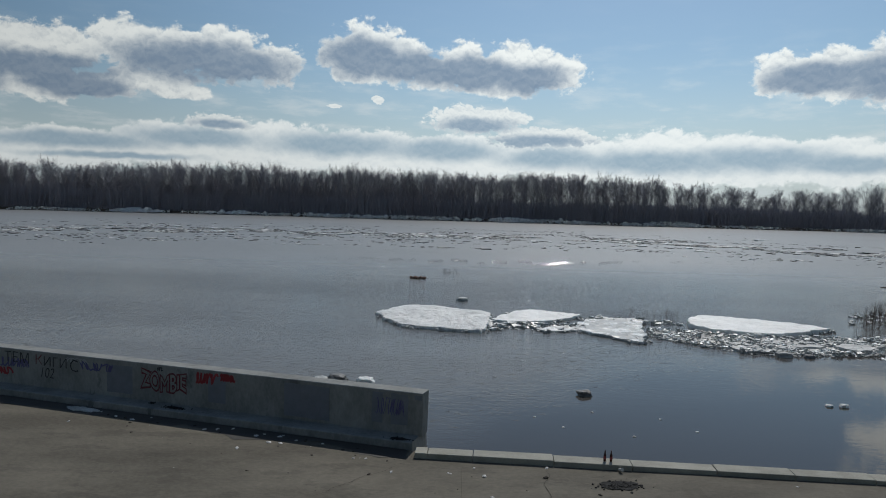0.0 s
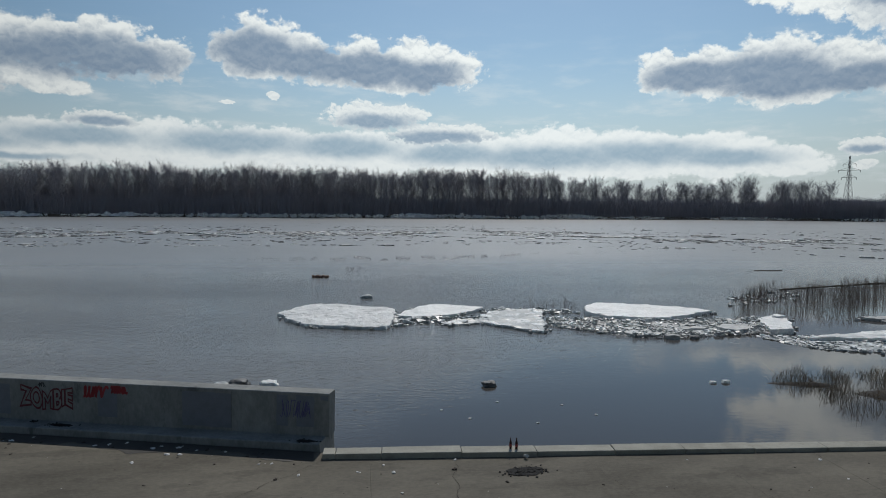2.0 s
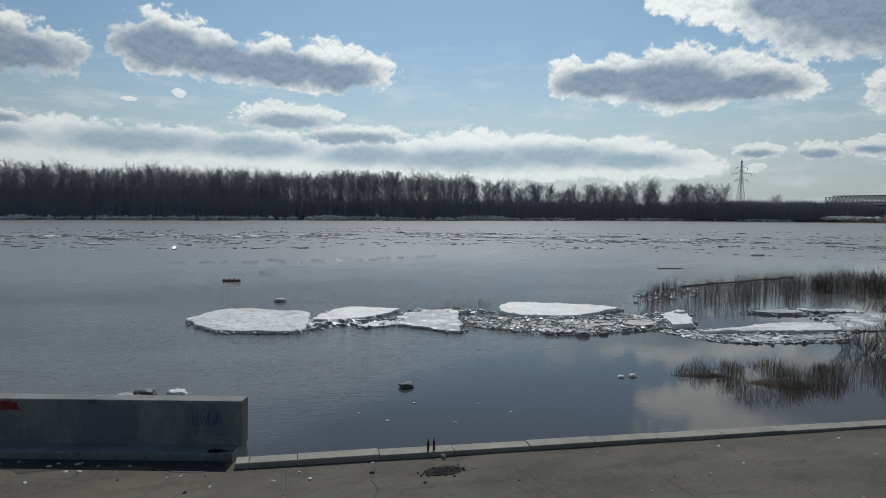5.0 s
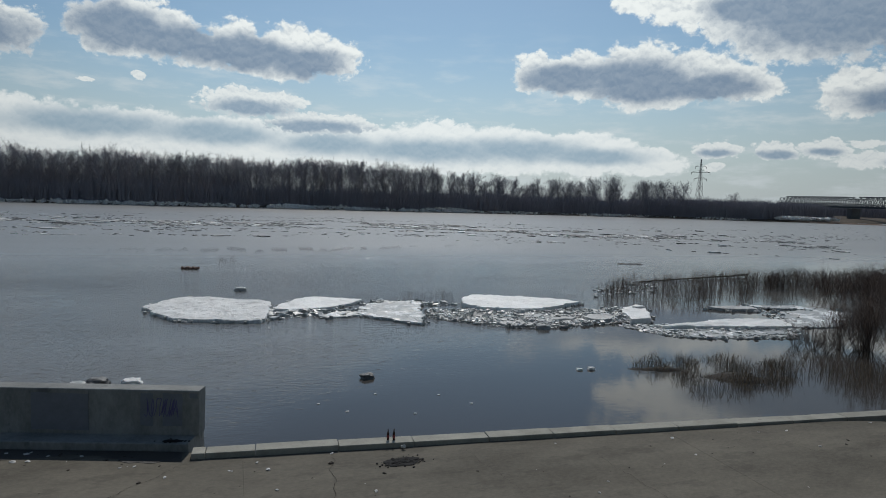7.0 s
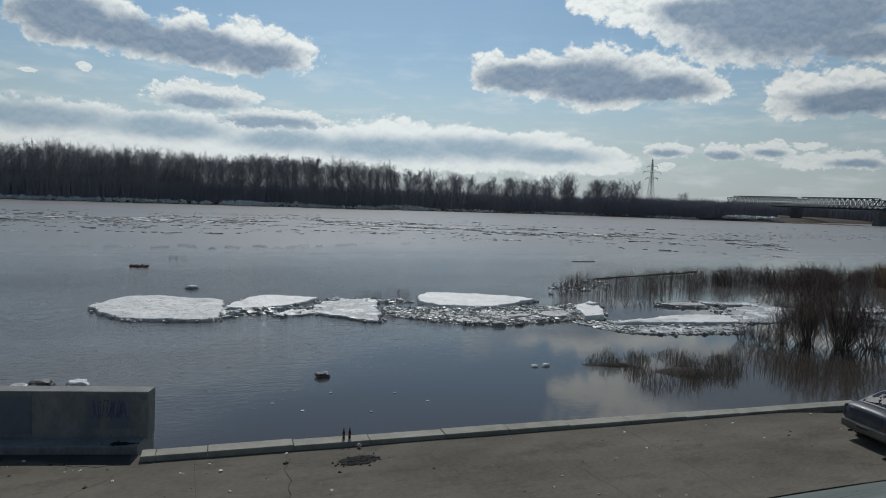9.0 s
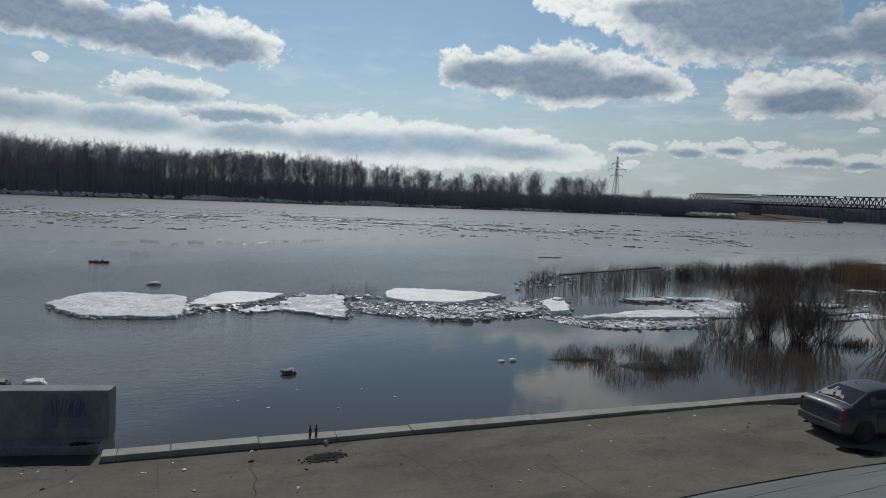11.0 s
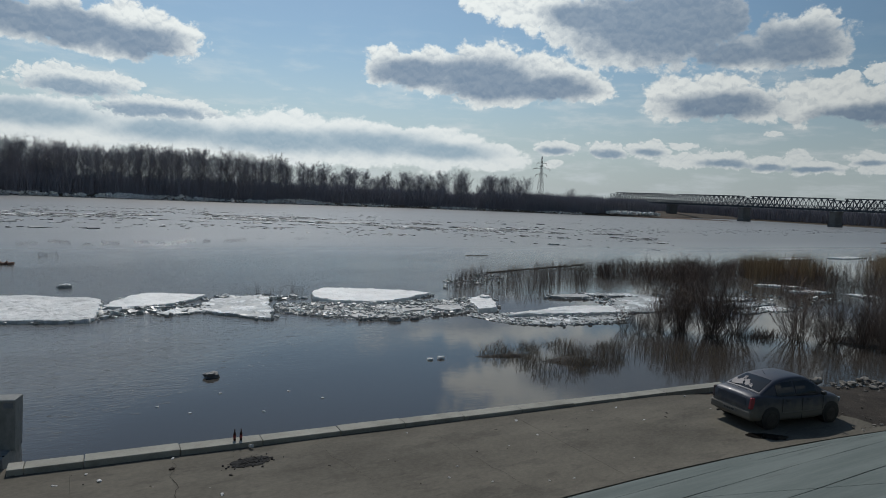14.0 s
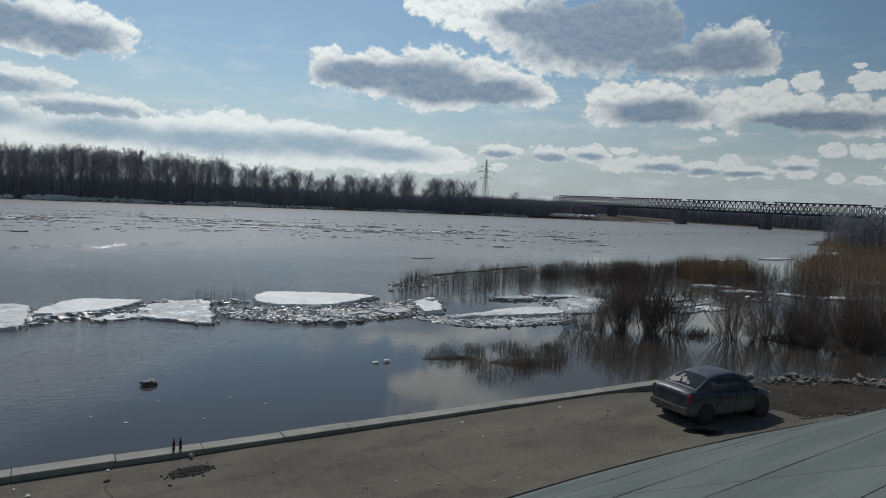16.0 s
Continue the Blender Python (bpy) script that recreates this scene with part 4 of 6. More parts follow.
# ---- far woods ----
def limb(verts, faces, a, b, ra, rb):
    """A three-sided tapered stick from a to b."""
    d = b - a
    u = d.cross(Vector((0.3, 0.5, 0.8))).normalized()
    w = d.cross(u).normalized()
    k = len(verts)
    for p, rr in ((a, ra), (b, rb)):
        for i in range(3):
            t = 2.0944 * i
            verts.append(p + (u * math.cos(t) + w * math.sin(t)) * rr)
    faces += [(k, k + 1, k + 4, k + 3), (k + 1, k + 2, k + 5, k + 4), (k + 2, k, k + 3, k + 5)]


def bare_tree(seed, height, spread, low=0.35, boughs=30, twigs=8, thick=0.15):
    """Trunk and crown arrays of a leafless tree."""
    r = random.Random(seed)
    tv, tf, cv, cf = [], [], [], []
    spine = [Vector((0, 0, -0.6))]
    lean = Vector((r.gauss(0, 0.04), r.gauss(0, 0.04), 1))
    for i in range(7):
        spine.append(spine[-1] + (lean + Vector((r.gauss(0, 0.05), r.gauss(0, 0.05), 0))) * (height * 0.92 / 7))
    for i in range(7):
        limb(tv, tf, spine[i], spine[i + 1], thick * (1 - i / 7.6), thick * (1 - (i + 1) / 7.6))
    for k in range(boughs):
        a = low + (0.98 - low) * (k + r.random()) / boughs
        f = a * 7
        p = spine[int(f)].lerp(spine[min(7, int(f) + 1)], f - int(f))
        t = r.uniform(0, 6.283)
        out = Vector((math.cos(t), math.sin(t), r.uniform(0.7, 1.5))).normalized()
        ln = spread * (1.1 - 0.7 * abs(a - 0.66) / 0.6) * r.uniform(0.6, 1.15)
        rad = 0.075 * (1.15 - a)
        q = p
        for j in range(3):
            nxt = q + (out + Vector((r.gauss(0, 0.15), r.gauss(0, 0.15), 0.12 * j))).normalized() * ln / 3
            limb(cv, cf, q, nxt, rad * (1 - j / 3.3), rad * (1 - (j + 1) / 3.3))
            for _ in range(twigs // 3 + 1):
                s = q.lerp(nxt, r.random())
                e = s + (out * 0.5 + Vector((r.gauss(0, 0.6), r.gauss(0, 0.6), r.uniform(0.2, 1.0)))).normalized() * ln * r.uniform(0.25, 0.5)
                limb(cv, cf, s, e, 0.036, 0.016)
                e2 = s.lerp(e, 0.5)
                limb(cv, cf, e2, e2 + Vector((r.gauss(0, 0.6), r.gauss(0, 0.6), r.uniform(0.1, 1.0))).normalized() * ln * 0.35, 0.030, 0.014)
            q = nxt
    return tv, tf, cv, cf


tree_kinds = []
for k in range(8):
    tv, tf, cv, cf = bare_tree(100 + k, 17.0, 3.7 if k < 5 else 5.6, 0.36 if k < 5 else 0.24, 32 if k < 5 else 44)
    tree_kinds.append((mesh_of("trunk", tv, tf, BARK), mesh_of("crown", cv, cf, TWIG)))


def far_tree(x, y, k, size, wide=1.0):
    ob = thing("tree", "tall bare leafless tree on the far river bank", "tree", (x, y, 0.8), (x * 37) % 360, "trees on the far bank")
    ob.scale = (size * wide, size * wide, size)
    part("trunk", tree_kinds[k][0], None, ob)
    part("crown", tree_kinds[k][1], None, ob)
    return ob


r = random.Random(31)
# height of the wood's outline along the bank
def canopy(x):
    return 20.2 + 1.2 * noise.noise((x * 0.03, 0, 4)) - 2.0 * max(0.0, min(1.0, (-x - 110) / 80)) - 2.6 * max(0.0, min(1.0, (x - 70) / 60))


x = -205.0
while x < 112:
    far_tree(x, far_shore(x) + r.uniform(5, 16), r.randrange(8), canopy(x) / 17 * r.uniform(0.86, 1.04), r.uniform(0.8, 1.1))
    x += r.uniform(1.6, 3.0)
# loose trees further downstream
for x, s, k in ((117, 0.94, 5), (123, 0.80, 1), (132, 0.92, 6), (137, 0.88, 2), (146, 0.80, 0), (151, 0.93, 3), (156, 0.9, 4), (163, 0.80, 1), (169, 0.84, 2), (176, 0.72, 0), (183, 0.96, 6), (189, 1.0, 7), (196, 1.0, 5), (205, 0.92, 6), (212, 0.90, 7), (221, 0.93, 5), (228, 0.92, 7), (254, 0.66, 6)):
    far_tree(x, far_shore(x) + r.uniform(8, 18), k, s * 1.08, 1.15)


for k in range(44):
    x = 108 + 128 * (k + r.random()) / 44
    far_tree(x, far_shore(x) + r.uniform(14, 26), 5 + k % 3, r.uniform(0.66, 1.0), 1.15)


def wood_mass(name, spots, label):
    """Many further trees as one mesh: spots of (x, y, z, kind, size, turn)."""
    vs, fs, base = [], [], 0
    arrays = []
    for a, b in tree_kinds:
        both_v, both_f = [], []
        for me in (a, b):
            co = np.empty(len(me.vertices) * 3)
            me.vertices.foreach_get("co", co)
            f = np.array([p.vertices[:] for p in me.polygons])
            both_f.append(f + sum(len(v) for v in both_v))
            both_v.append(co.reshape(-1, 3))
        arrays.append((np.concatenate(both_v), np.concatenate(both_f)))
    for x, y, z, k, s, t in spots:
        v, f = arrays[k]
        c, n = math.cos(t), math.sin(t)
        m = np.array([[c, -n, 0], [n, c, 0], [0, 0, 1]]) * s
        vs.append(v @ m.T + (x, y, z))
        fs.append(f + base)
        base += len(v)
    vs, fs = np.concatenate(vs), np.concatenate(fs)
    me = bpy.data.meshes.new(name)
    me.vertices.add(len(vs)), me.loops.add(fs.size), me.polygons.add(len(fs))
    me.vertices.foreach_set("co", vs.ravel())
    me.loops.foreach_set("vertex_index", fs.ravel())
    me.polygons.foreach_set("loop_start", np.arange(0, fs.size, 4))
    me.update(calc_edges=True)
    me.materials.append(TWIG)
    return tagged(part(name, me, None), label, "woods", kind="stuff")


spots = []
for row, (off, gap) in enumerate(((20, 3.0), (29, 3.2))):
    x = -240.0
    while x < 100 - 4 * row:
        spots.append((x, far_shore(x) + off + r.uniform(-4, 4), 1.2, r.randrange(8), canopy(x) / 17 * r.uniform(0.82, 1.0), r.uniform(0, 6.28)))
        x += gap * r.uniform(0.6, 1.4)
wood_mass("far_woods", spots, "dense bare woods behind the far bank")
tv, tf, cv, cf = bare_tree(140, 17.0, 6.0, 0.18, 15, 5, 0.2)
tree_kinds.append((mesh_of("trunk", tv, tf, BARK), mesh_of("crown", cv, cf, TWIG)))
spots, x = [], -235.0
while x < 262:
    spots.append((x, far_shore(x) + r.uniform(5, 22), 0.8, 8, r.uniform(0.42, 0.72) * (1.0 if x < 110 else 0.85), r.uniform(0, 6.28)))
    x += r.uniform(0.9, 2.2)
wood_mass("young_woods", spots, "young bare trees along the far bank")


def thicket(name, count, spot, height, rad, mat, label, category, lean=0.12):
    """Upright bare stems as one mesh; spot() gives a place, height() a length."""
    verts, faces = [], []
    for i in range(count):
        x, y, z = spot()
        h = height(x, y)
        dx, dy = r.gauss(0, lean) * h, r.gauss(0, lean) * h
        t = r.uniform(0, 6.28)
        k = len(verts)
        for j in range(3):
            verts.append((x + rad * math.cos(t + 2.094 * j), y + rad * math.sin(t + 2.094 * j), z))
        mx, my = x + dx * 0.35, y + dy * 0.35
        for j in range(3):
            verts.append((mx + rad * 0.8 * math.cos(t + 2.094 * j), my + rad * 0.8 * math.sin(t + 2.094 * j), z + h * 0.55))
        fork = h * r.uniform(0.06, 0.16)
        fx, fy = math.cos(t * 3) * fork, math.sin(t * 3) * fork
        verts += [(x + dx + fx, y + dy + fy, z + h), (x + dx * 0.6 - fx, y + dy * 0.6 - fy, z + h * r.uniform(0.8, 0.98)), (x + dx * 0.4 + fy, y + dy * 0.4 - fx, z + h * r.uniform(0.75, 0.95))]
        faces += [(k, k + 1, k + 4, k + 3), (k + 1, k + 2, k + 5, k + 4), (k + 2, k, k + 3, k + 5), (k + 3, k + 4, k + 6), (k + 4, k + 5, k + 6), (k + 5, k + 3, k + 6)]
        faces += [(k + 3, k + 4, k + 7), (k + 4, k + 5, k + 7), (k + 4, k + 5, k + 8), (k + 5, k + 3, k + 8)]
    return tagged(part(name, mesh_of(name, verts, faces, mat), None), label, category, kind="stuff")


def scrub_height(x, y):
    top = 10.6 + 3.4 * noise.noise((x * 0.06, y * 0.03, 8)) + 1.5 * noise.noise((x * 0.3, y * 0.1, 2)) - 0.4 * max(0.0, min(1.0, (x - 110) / 60))
    return top * (0.6 + 0.4 * r.random() ** 0.7)


def scrub_spot():
    x = r.uniform(-260, 262)
    return x, far_shore(x) + 4 + abs(r.gauss(0, 1)) * 16, 0.6


def behind_spot():
    x = r.uniform(-260, 10)
    return x, far_shore(x) + 26 + r.random() * 30, 1.5


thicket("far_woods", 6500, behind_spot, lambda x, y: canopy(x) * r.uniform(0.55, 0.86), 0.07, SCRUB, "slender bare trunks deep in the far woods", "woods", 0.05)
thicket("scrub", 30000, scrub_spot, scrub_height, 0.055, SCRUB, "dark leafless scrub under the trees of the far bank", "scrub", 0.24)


def low_spot():
    x = r.uniform(225, 345)
    return x, far_shore(min(x, 330)) + 6 + abs(r.gauss(0, 1)) * 20 + max(0, x - 300) * 0.6, 0.6


thicket("scrub", 7000, low_spot, lambda x, y: (10.8 - 3.0 * max(0, min(1, (x - 305) / 40))) * (0.6 + 0.4 * r.random()), 0.11, TWIG, "dark low scrub on the far bank near the bridge", "scrub")


def beyond_spot():
    y = r.uniform(60, 560)
    return 400 + abs(r.gauss(0, 1)) * 30, y, 0.6


thicket("scrub", 14000, beyond_spot, lambda x, y: 10.6 * (0.5 + 0.5 * r.random()), 0.2, TWIG, "dark woods on the bank behind the bridge", "scrub")
verts, faces = grid_sheet([385 + 60 * i for i in range(8)], [20 + 25 * i for i in range(24)], lambda x, y: -0.6 + min(4.5, (x - 385) * 0.06))
structure("bridge_bank_ground", mesh_of("bridge_bank_ground", verts, faces, SOIL, True), "low brown bank behind the bridge", "river bank")
# sand spit before the bridge
verts, faces = grid_sheet([262 + 4 * i for i in range(25)], [222 + 4 * j for j in range(16)], lambda x, y: -1.0 + 1.35 * math.exp(-((y - (262 - 0.36 * (x - 262))) / 5) ** 2) * math.exp(-((x - 305) / 36) ** 4))
structure("sand_spit", mesh_of("sand_spit", verts, faces, material("sand_spit", (0.085, 0.055, 0.040), (0.16, 0.11, 0.08), 0.9, 1.5, 0.2, 0.02), True), "low reddish sand spit with old snow by the bridge", "river bank")
snow = []
for k in range(160):
    a = r.random()
    snow.append((268 + 22 * a, 268 - 14 * a + r.gauss(0, 1.6), 1.6 + r.uniform(-0.4, 0.8), r.uniform(0.8, 2.2), 0.4))
lumps("old_snow", snow, ICE, "patch of old snow on the spit", "snow")

# ---- truss bridge ----
bridge = thing("truss_bridge", "long grey steel truss railway bridge on concrete piers", "bridge", (352, 0, 0))
LOW_Z, TOP_Z, SPAN = 8.6, 14.2, 52.2
for s in range(6):
    y0 = 347.5 - SPAN * s
    panels = 16
    step = SPAN / panels
    # the top chord steps down over each pier
    tops = [TOP_Z - 1.0 if p in (0, 1, panels) else TOP_Z for p in range(panels + 1)]
    for side in (-2.8, 2.8):
        bm = bmesh.new()
        beam_between(bm, (side, y0, LOW_Z), (side, y0 - SPAN, LOW_Z), 0.45, 0.6)
        beam_between(bm, (side, y0, LOW_Z + 1.5), (side, y0 - SPAN, LOW_Z + 1.5), 0.16, 0.2)
        beam_between(bm, (side, y0 - step * 1.6, TOP_Z), (side, y0 - SPAN + step * 0.7, TOP_Z), 0.5, 0.5)
        beam_between(bm, (side, y0, TOP_Z - 1.0), (side, y0 - step * 1.6, TOP_Z - 1.0), 0.4, 0.4)
        beam_between(bm, (side, y0 - SPAN + step * 0.7, TOP_Z - 1.0), (side, y0 - SPAN, TOP_Z - 1.0), 0.4, 0.4)
        for p in range(panels + 1):
            y = y0 - step * p
            if p < panels:
                beam_between(bm, (side, y, LOW_Z), (side, y, tops[p]), 0.22, 0.22)
                beam_between(bm, (side, y, LOW_Z), (side, y - step, tops[p + 1]), 0.26, 0.26)
                beam_between(bm, (side, y, tops[p]), (side, y - step, LOW_Z), 0.26, 0.26)
                beam_between(bm, (side, y - step / 2, LOW_Z - 0.4), (side, y - step / 2, LOW_Z + 1.5), 0.14, 0.14)
        part("truss", bm, STEEL, bridge)
    bm = bmesh.new()
    for p in range(2, panels):
        y = y0 - step * p
        beam_between(bm, (-2.8, y, TOP_Z), (2.8, y, TOP_Z), 0.25, 0.25)
    part("top_bracing", bm, STEEL, bridge)
    bm = bmesh.new()
    box(bm, (5.2, SPAN - 0.1, 0.9), (0, y0 - SPAN / 2, LOW_Z - 0.25))
    part("deck", bm, STEEL, bridge)
    bm = bmesh.new()
    box(bm, (7.0, 3.4, LOW_Z + 0.4), (0, y0 - SPAN, (LOW_Z - 1.4) / 2 - 0.4), bevel=0.5, segments=2)
    box(bm, (7.6, 3.9, 2.4), (0, y0 - SPAN, 0.2), bevel=0.3, segments=2)
    box(bm, (8.0, 3.9, 0.7), (0, y0 - SPAN, LOW_Z - 1.2), bevel=0.1)
    part("pier", bm, PIER, bridge)
bm = bmesh.new()
box(bm, (10, 26, 9.0), (0, 358.5, 3.6), bevel=0.4)
part("abutment", bm, PIER, bridge)

# ---- lattice power pylon ----
pylon = thing("power_pylon", "tall red and white lattice power pylon behind the trees", "pylon", (284, 346, 0))
PYLON = material("pylon_steel", (0.22, 0.20, 0.20), (0.34, 0.32, 0.31), 0.6, 2.0, 0.3, 0.0, metal=0.3)
HT = 35.0


def half_at(z):
    return 2.6 - 1.9 * min(1.0, z / 24.0) - 0.5 * max(0.0, (z - 24) / 11)


zs = [0, 5, 9.5, 13.5, 17, 20, 22.5, 25, 27.5, 30, 32.5, HT]
for sx, sy in ((-1, -1), (1, -1), (1, 1), (-1, 1)):
    bm = bmesh.new()
    for a, b in zip(zs, zs[1:]):
        beam_between(bm, (sx * half_at(a), sy * half_at(a), a), (sx * half_at(b), sy * half_at(b), b), 0.14, 0.14)
    part("leg", bm, PYLON, pylon)
bm = bmesh.new()
for a, b in zip(zs, zs[1:]):
    p, q = half_at(a), half_at(b)
    for (ax, ay), (bx, by) in (((-1, -1), (1, -1)), ((1, -1), (1, 1)), ((1, 1), (-1, 1)), ((-1, 1), (-1, -1))):
        beam_between(bm, (ax * p, ay * p, a), (bx * q, by * q, b), 0.085, 0.085)
        beam_between(bm, (bx * p, by * p, a), (ax * q, ay * q, b), 0.085, 0.085)
        beam_between(bm, (ax * q, ay * q, b), (bx * q, by * q, b), 0.085, 0.085)
part("lattice", bm, PYLON, pylon)
for z, w in ((23.0, 3.6), (27.0, 5.4), (30.5, 3.2)):
    bm = bmesh.new()
    for s in (-1, 1):
        beam_between(bm, (0, 0, z), (s * w * 0.8, -s * w * 0.6, z), 0.2, 0.2)
        beam_between(bm, (0, 0, z + 1.6), (s * w * 0.8, -s * w * 0.6, z), 0.12, 0.12)
        cylinder(bm, 0.12, 0.12, (s * w * 0.8, -s * w * 0.6, z), (s * w * 0.8, -s * w * 0.6, z - 1.4), 5)
    part("cross_arm", bm, PYLON, pylon)

# ---- flooded reeds and willows ----
def willow_mesh(seed, stems, height, spread, rad=0.017, twigs=3):
    """Stems that fan out of one stool and arch upwards, each with fine side twigs."""
    rr = random.Random(seed)
    v, f = [], []
    for s in range(stems):
        t = rr.uniform(0, 6.283)
        p = Vector((rr.gauss(0, 0.10) * spread, rr.gauss(0, 0.10) * spread, -0.25))
        tip = math.sqrt(rr.random())
        h = height * (1.0 - 0.45 * tip * tip) * rr.uniform(0.7, 1.05)
        out = spread * tip * rr.uniform(0.75, 1.05)
        thick = rad * rr.uniform(0.6, 1.3)
        pts, sway = [], Vector((0, 0, 0))
        for j in range(7):
            a = j / 6
            sway += Vector((rr.gauss(0, 0.03), rr.gauss(0, 0.03), 0)) * height / 3
            pts.append(p + sway + Vector((math.cos(t) * out * a ** 0.85, math.sin(t) * out * a ** 0.85, h * a ** 1.12)))
        for j in range(6):
            limb(v, f, pts[j], pts[j + 1], thick * (1 - j / 7), thick * (1 - (j + 1) / 7))
            if j >= 2:
                for _ in range(twigs):
                    q = pts[j].lerp(pts[j + 1], rr.random())
                    d = Vector((rr.gauss(0, 0.45) + math.cos(t) * 0.35, rr.gauss(0, 0.45) + math.sin(t) * 0.35, rr.uniform(0.5, 1.2))).normalized()
                    e = q + d * h * rr.uniform(0.10, 0.26)
                    limb(v, f, q, e, thick * 0.42, thick * 0.2)
                    m = q.lerp(e, rr.uniform(0.3, 0.7))
                    limb(v, f, m, m + Vector((rr.gauss(0, 0.5), rr.gauss(0, 0.5), rr.uniform(0.2, 1.0))).normalized() * h * rr.uniform(0.05, 0.12), thick * 0.28, thick * 0.15)
    return v, f


willow_kinds = [mesh_of("crown", *willow_mesh(300 + k, 84, 3.8, 1.7, 0.0145), WILLOW) for k in range(5)]
small_kinds = [mesh_of("crown", *willow_mesh(320 + k, 26, 2.5, 1.3, 0.013), WILLOW) for k in range(4)]


def willow(x, y, size, k, kinds, label, z=WATER_Z):
    ob = thing("willow_bush", label, "bush", (x, y, z), (x * 91 + y * 17) % 360, "flooded willow bushes")
    ob.scale = (size, size, size)
    part("crown", kinds[k % len(kinds)], None, ob)
    return ob


for k, (x, y, s) in enumerate(((30.3, 25.6, 0.7), (31.3, 25.0, 0.98), (32.4, 23.9, 1.08), (33.3, 24.4, 0.95), (34.1, 23.6, 1.02), (32.0, 25.6, 0.8), (36.2, 21.1, 1.0), (37.9, 20.1, 0.92), (36.5, 20.0, 0.45), (38.4, 18.8, 0.8), (37.9, 17.3, 0.62),
                                   (40.1, 15.5, 0.95), (40.9, 17.0, 1.0), (43.2, 17.4, 0.95), (42.8, 20.4, 0.85), (45.0, 18.4, 0.95), (44.6, 15.2, 0.9), (47.0, 16.6, 1.0), (46.4, 13.8, 0.9))):
    willow(x, y, s, k, willow_kinds, "bare dark willow bush standing in the flood water")
for k in range(6):
    willow(27.8 + 1.6 * r.random(), 25.0 + 2.0 * r.random(), r.uniform(0.4, 0.7), k, small_kinds, "slender bare willow shoots in the flood water")


def in_poly(poly):
    xs, ys = [p[0] for p in poly], [p[1] for p in poly]
    while True:
        x, y = r.uniform(min(xs), max(xs)), r.uniform(min(ys), max(ys))
        if inside(x, y, poly):
            return x, y


def grove(poly, count, size, kinds, label):
    for k in range(count):
        x, y = in_poly(poly)
        willow(x, y, size * r.uniform(0.75, 1.15), k, kinds, label)


grove([(45, 45.4), (52, 42.6), (62, 42.2), (72, 39.5), (76, 45), (62, 50), (50, 50)], 44, 0.78, small_kinds, "bare grey willow bush in the flooded thicket")
grove([(52, 33), (64, 31), (72, 30), (75, 38), (58, 40)], 13, 0.95, small_kinds, "bare grey willow bush in the flooded thicket")
grove([(43.5, 38.5), (48, 36.5), (57, 39.5), (55, 43), (46, 43)], 20, 1.15, small_kinds, "bare brown willow bush in the flooded thicket")
grove([(50, 22), (66, 18), (72, 28), (54, 29)], 12, 1.3, small_kinds, "bare grey willow bush in the flooded thicket")

def reed_spot(poly, seed):
    def spot():
        for _ in range(20):
            x, y = in_poly(poly)
            if noise.noise((x * (0.8 if seed == 2 else 0.35), y * (0.8 if seed == 2 else 0.35), seed)) > (-0.05 if seed == 2 else -0.15):
                break
        return x, y, WATER_Z - 0.1
    return spot


def brush_height(x, y):
    return r.uniform(0.35, 1.0) * (1.7 + 1.5 * noise.noise((x * 0.16, y * 0.16, 9)))


thicket("thicket", 5200, reed_spot([(45, 45.4), (52, 42.6), (62, 42.2), (72, 39.5), (80, 45), (64, 51), (50, 51)], 5), brush_height, 0.007, WILLOW, "dense bare flooded brush", "thicket", 0.25)
thicket("thicket", 1300, reed_spot([(52, 33), (66, 29), (80, 32), (84, 44), (60, 40)], 6), brush_height, 0.007, WILLOW, "dense bare flooded brush", "thicket", 0.25)
thicket("thicket", 2600, lambda: (*in_poly([(36.2, 19.6), (37.2, 17.0), (40.5, 13.6), (50, 12.0), (54, 20.0), (44, 21.0)]), WATER_Z), lambda x, y: 0.25 + 1.3 * r.random() ** 2, 0.008, WILLOW, "dense bare brush on the muddy bank", "thicket", 0.28)
REED_BACK = [(25.6, 41.4), (28.3, 40.0), (34.5, 40.4), (39.0, 41.0), (47.0, 47.0), (50.0, 53.0), (44.0, 50.5), (33.0, 49.3), (29.0, 45.0)]


thicket("reeds", 2300, reed_spot(REED_BACK, 1), lambda x, y: r.uniform(0.5, 1.8), 0.006, WILLOW, "thin dark flooded stems standing in open water", "reeds", 0.08)
REED_FRONT = [(16.9, 24.6), (19.0, 25.3), (21.8, 25.1), (24.4, 24.2), (24.1, 22.3), (21.9, 20.5), (19.3, 20.3), (17.9, 21.2), (17.5, 23.2)]
thicket("reeds", 2300, reed_spot(REED_FRONT, 2), lambda x, y: r.uniform(0.3, 1.0) * (0.65 + 0.8 * noise.noise((x * 1.1, y * 1.1, 6))), 0.0052, REED, "dry brown reeds and weeds on a flooded hummock", "reeds", 0.42)
thicket("reeds", 160, reed_spot([(23.5, 22.0), (27.5, 22.6), (28.5, 19.5), (24.0, 19.4)], 3), lambda x, y: r.uniform(0.2, 0.8), 0.008, REED, "sparse dry reeds in shallow water", "reeds", 0.16)
thicket("thicket", 420, reed_spot([(45.0, 44.0), (52.0, 43.0), (53.5, 50.0), (47.5, 51.0)], 0), brush_height, 0.007, WILLOW, "dense bare flooded brush", "thicket", 0.2)
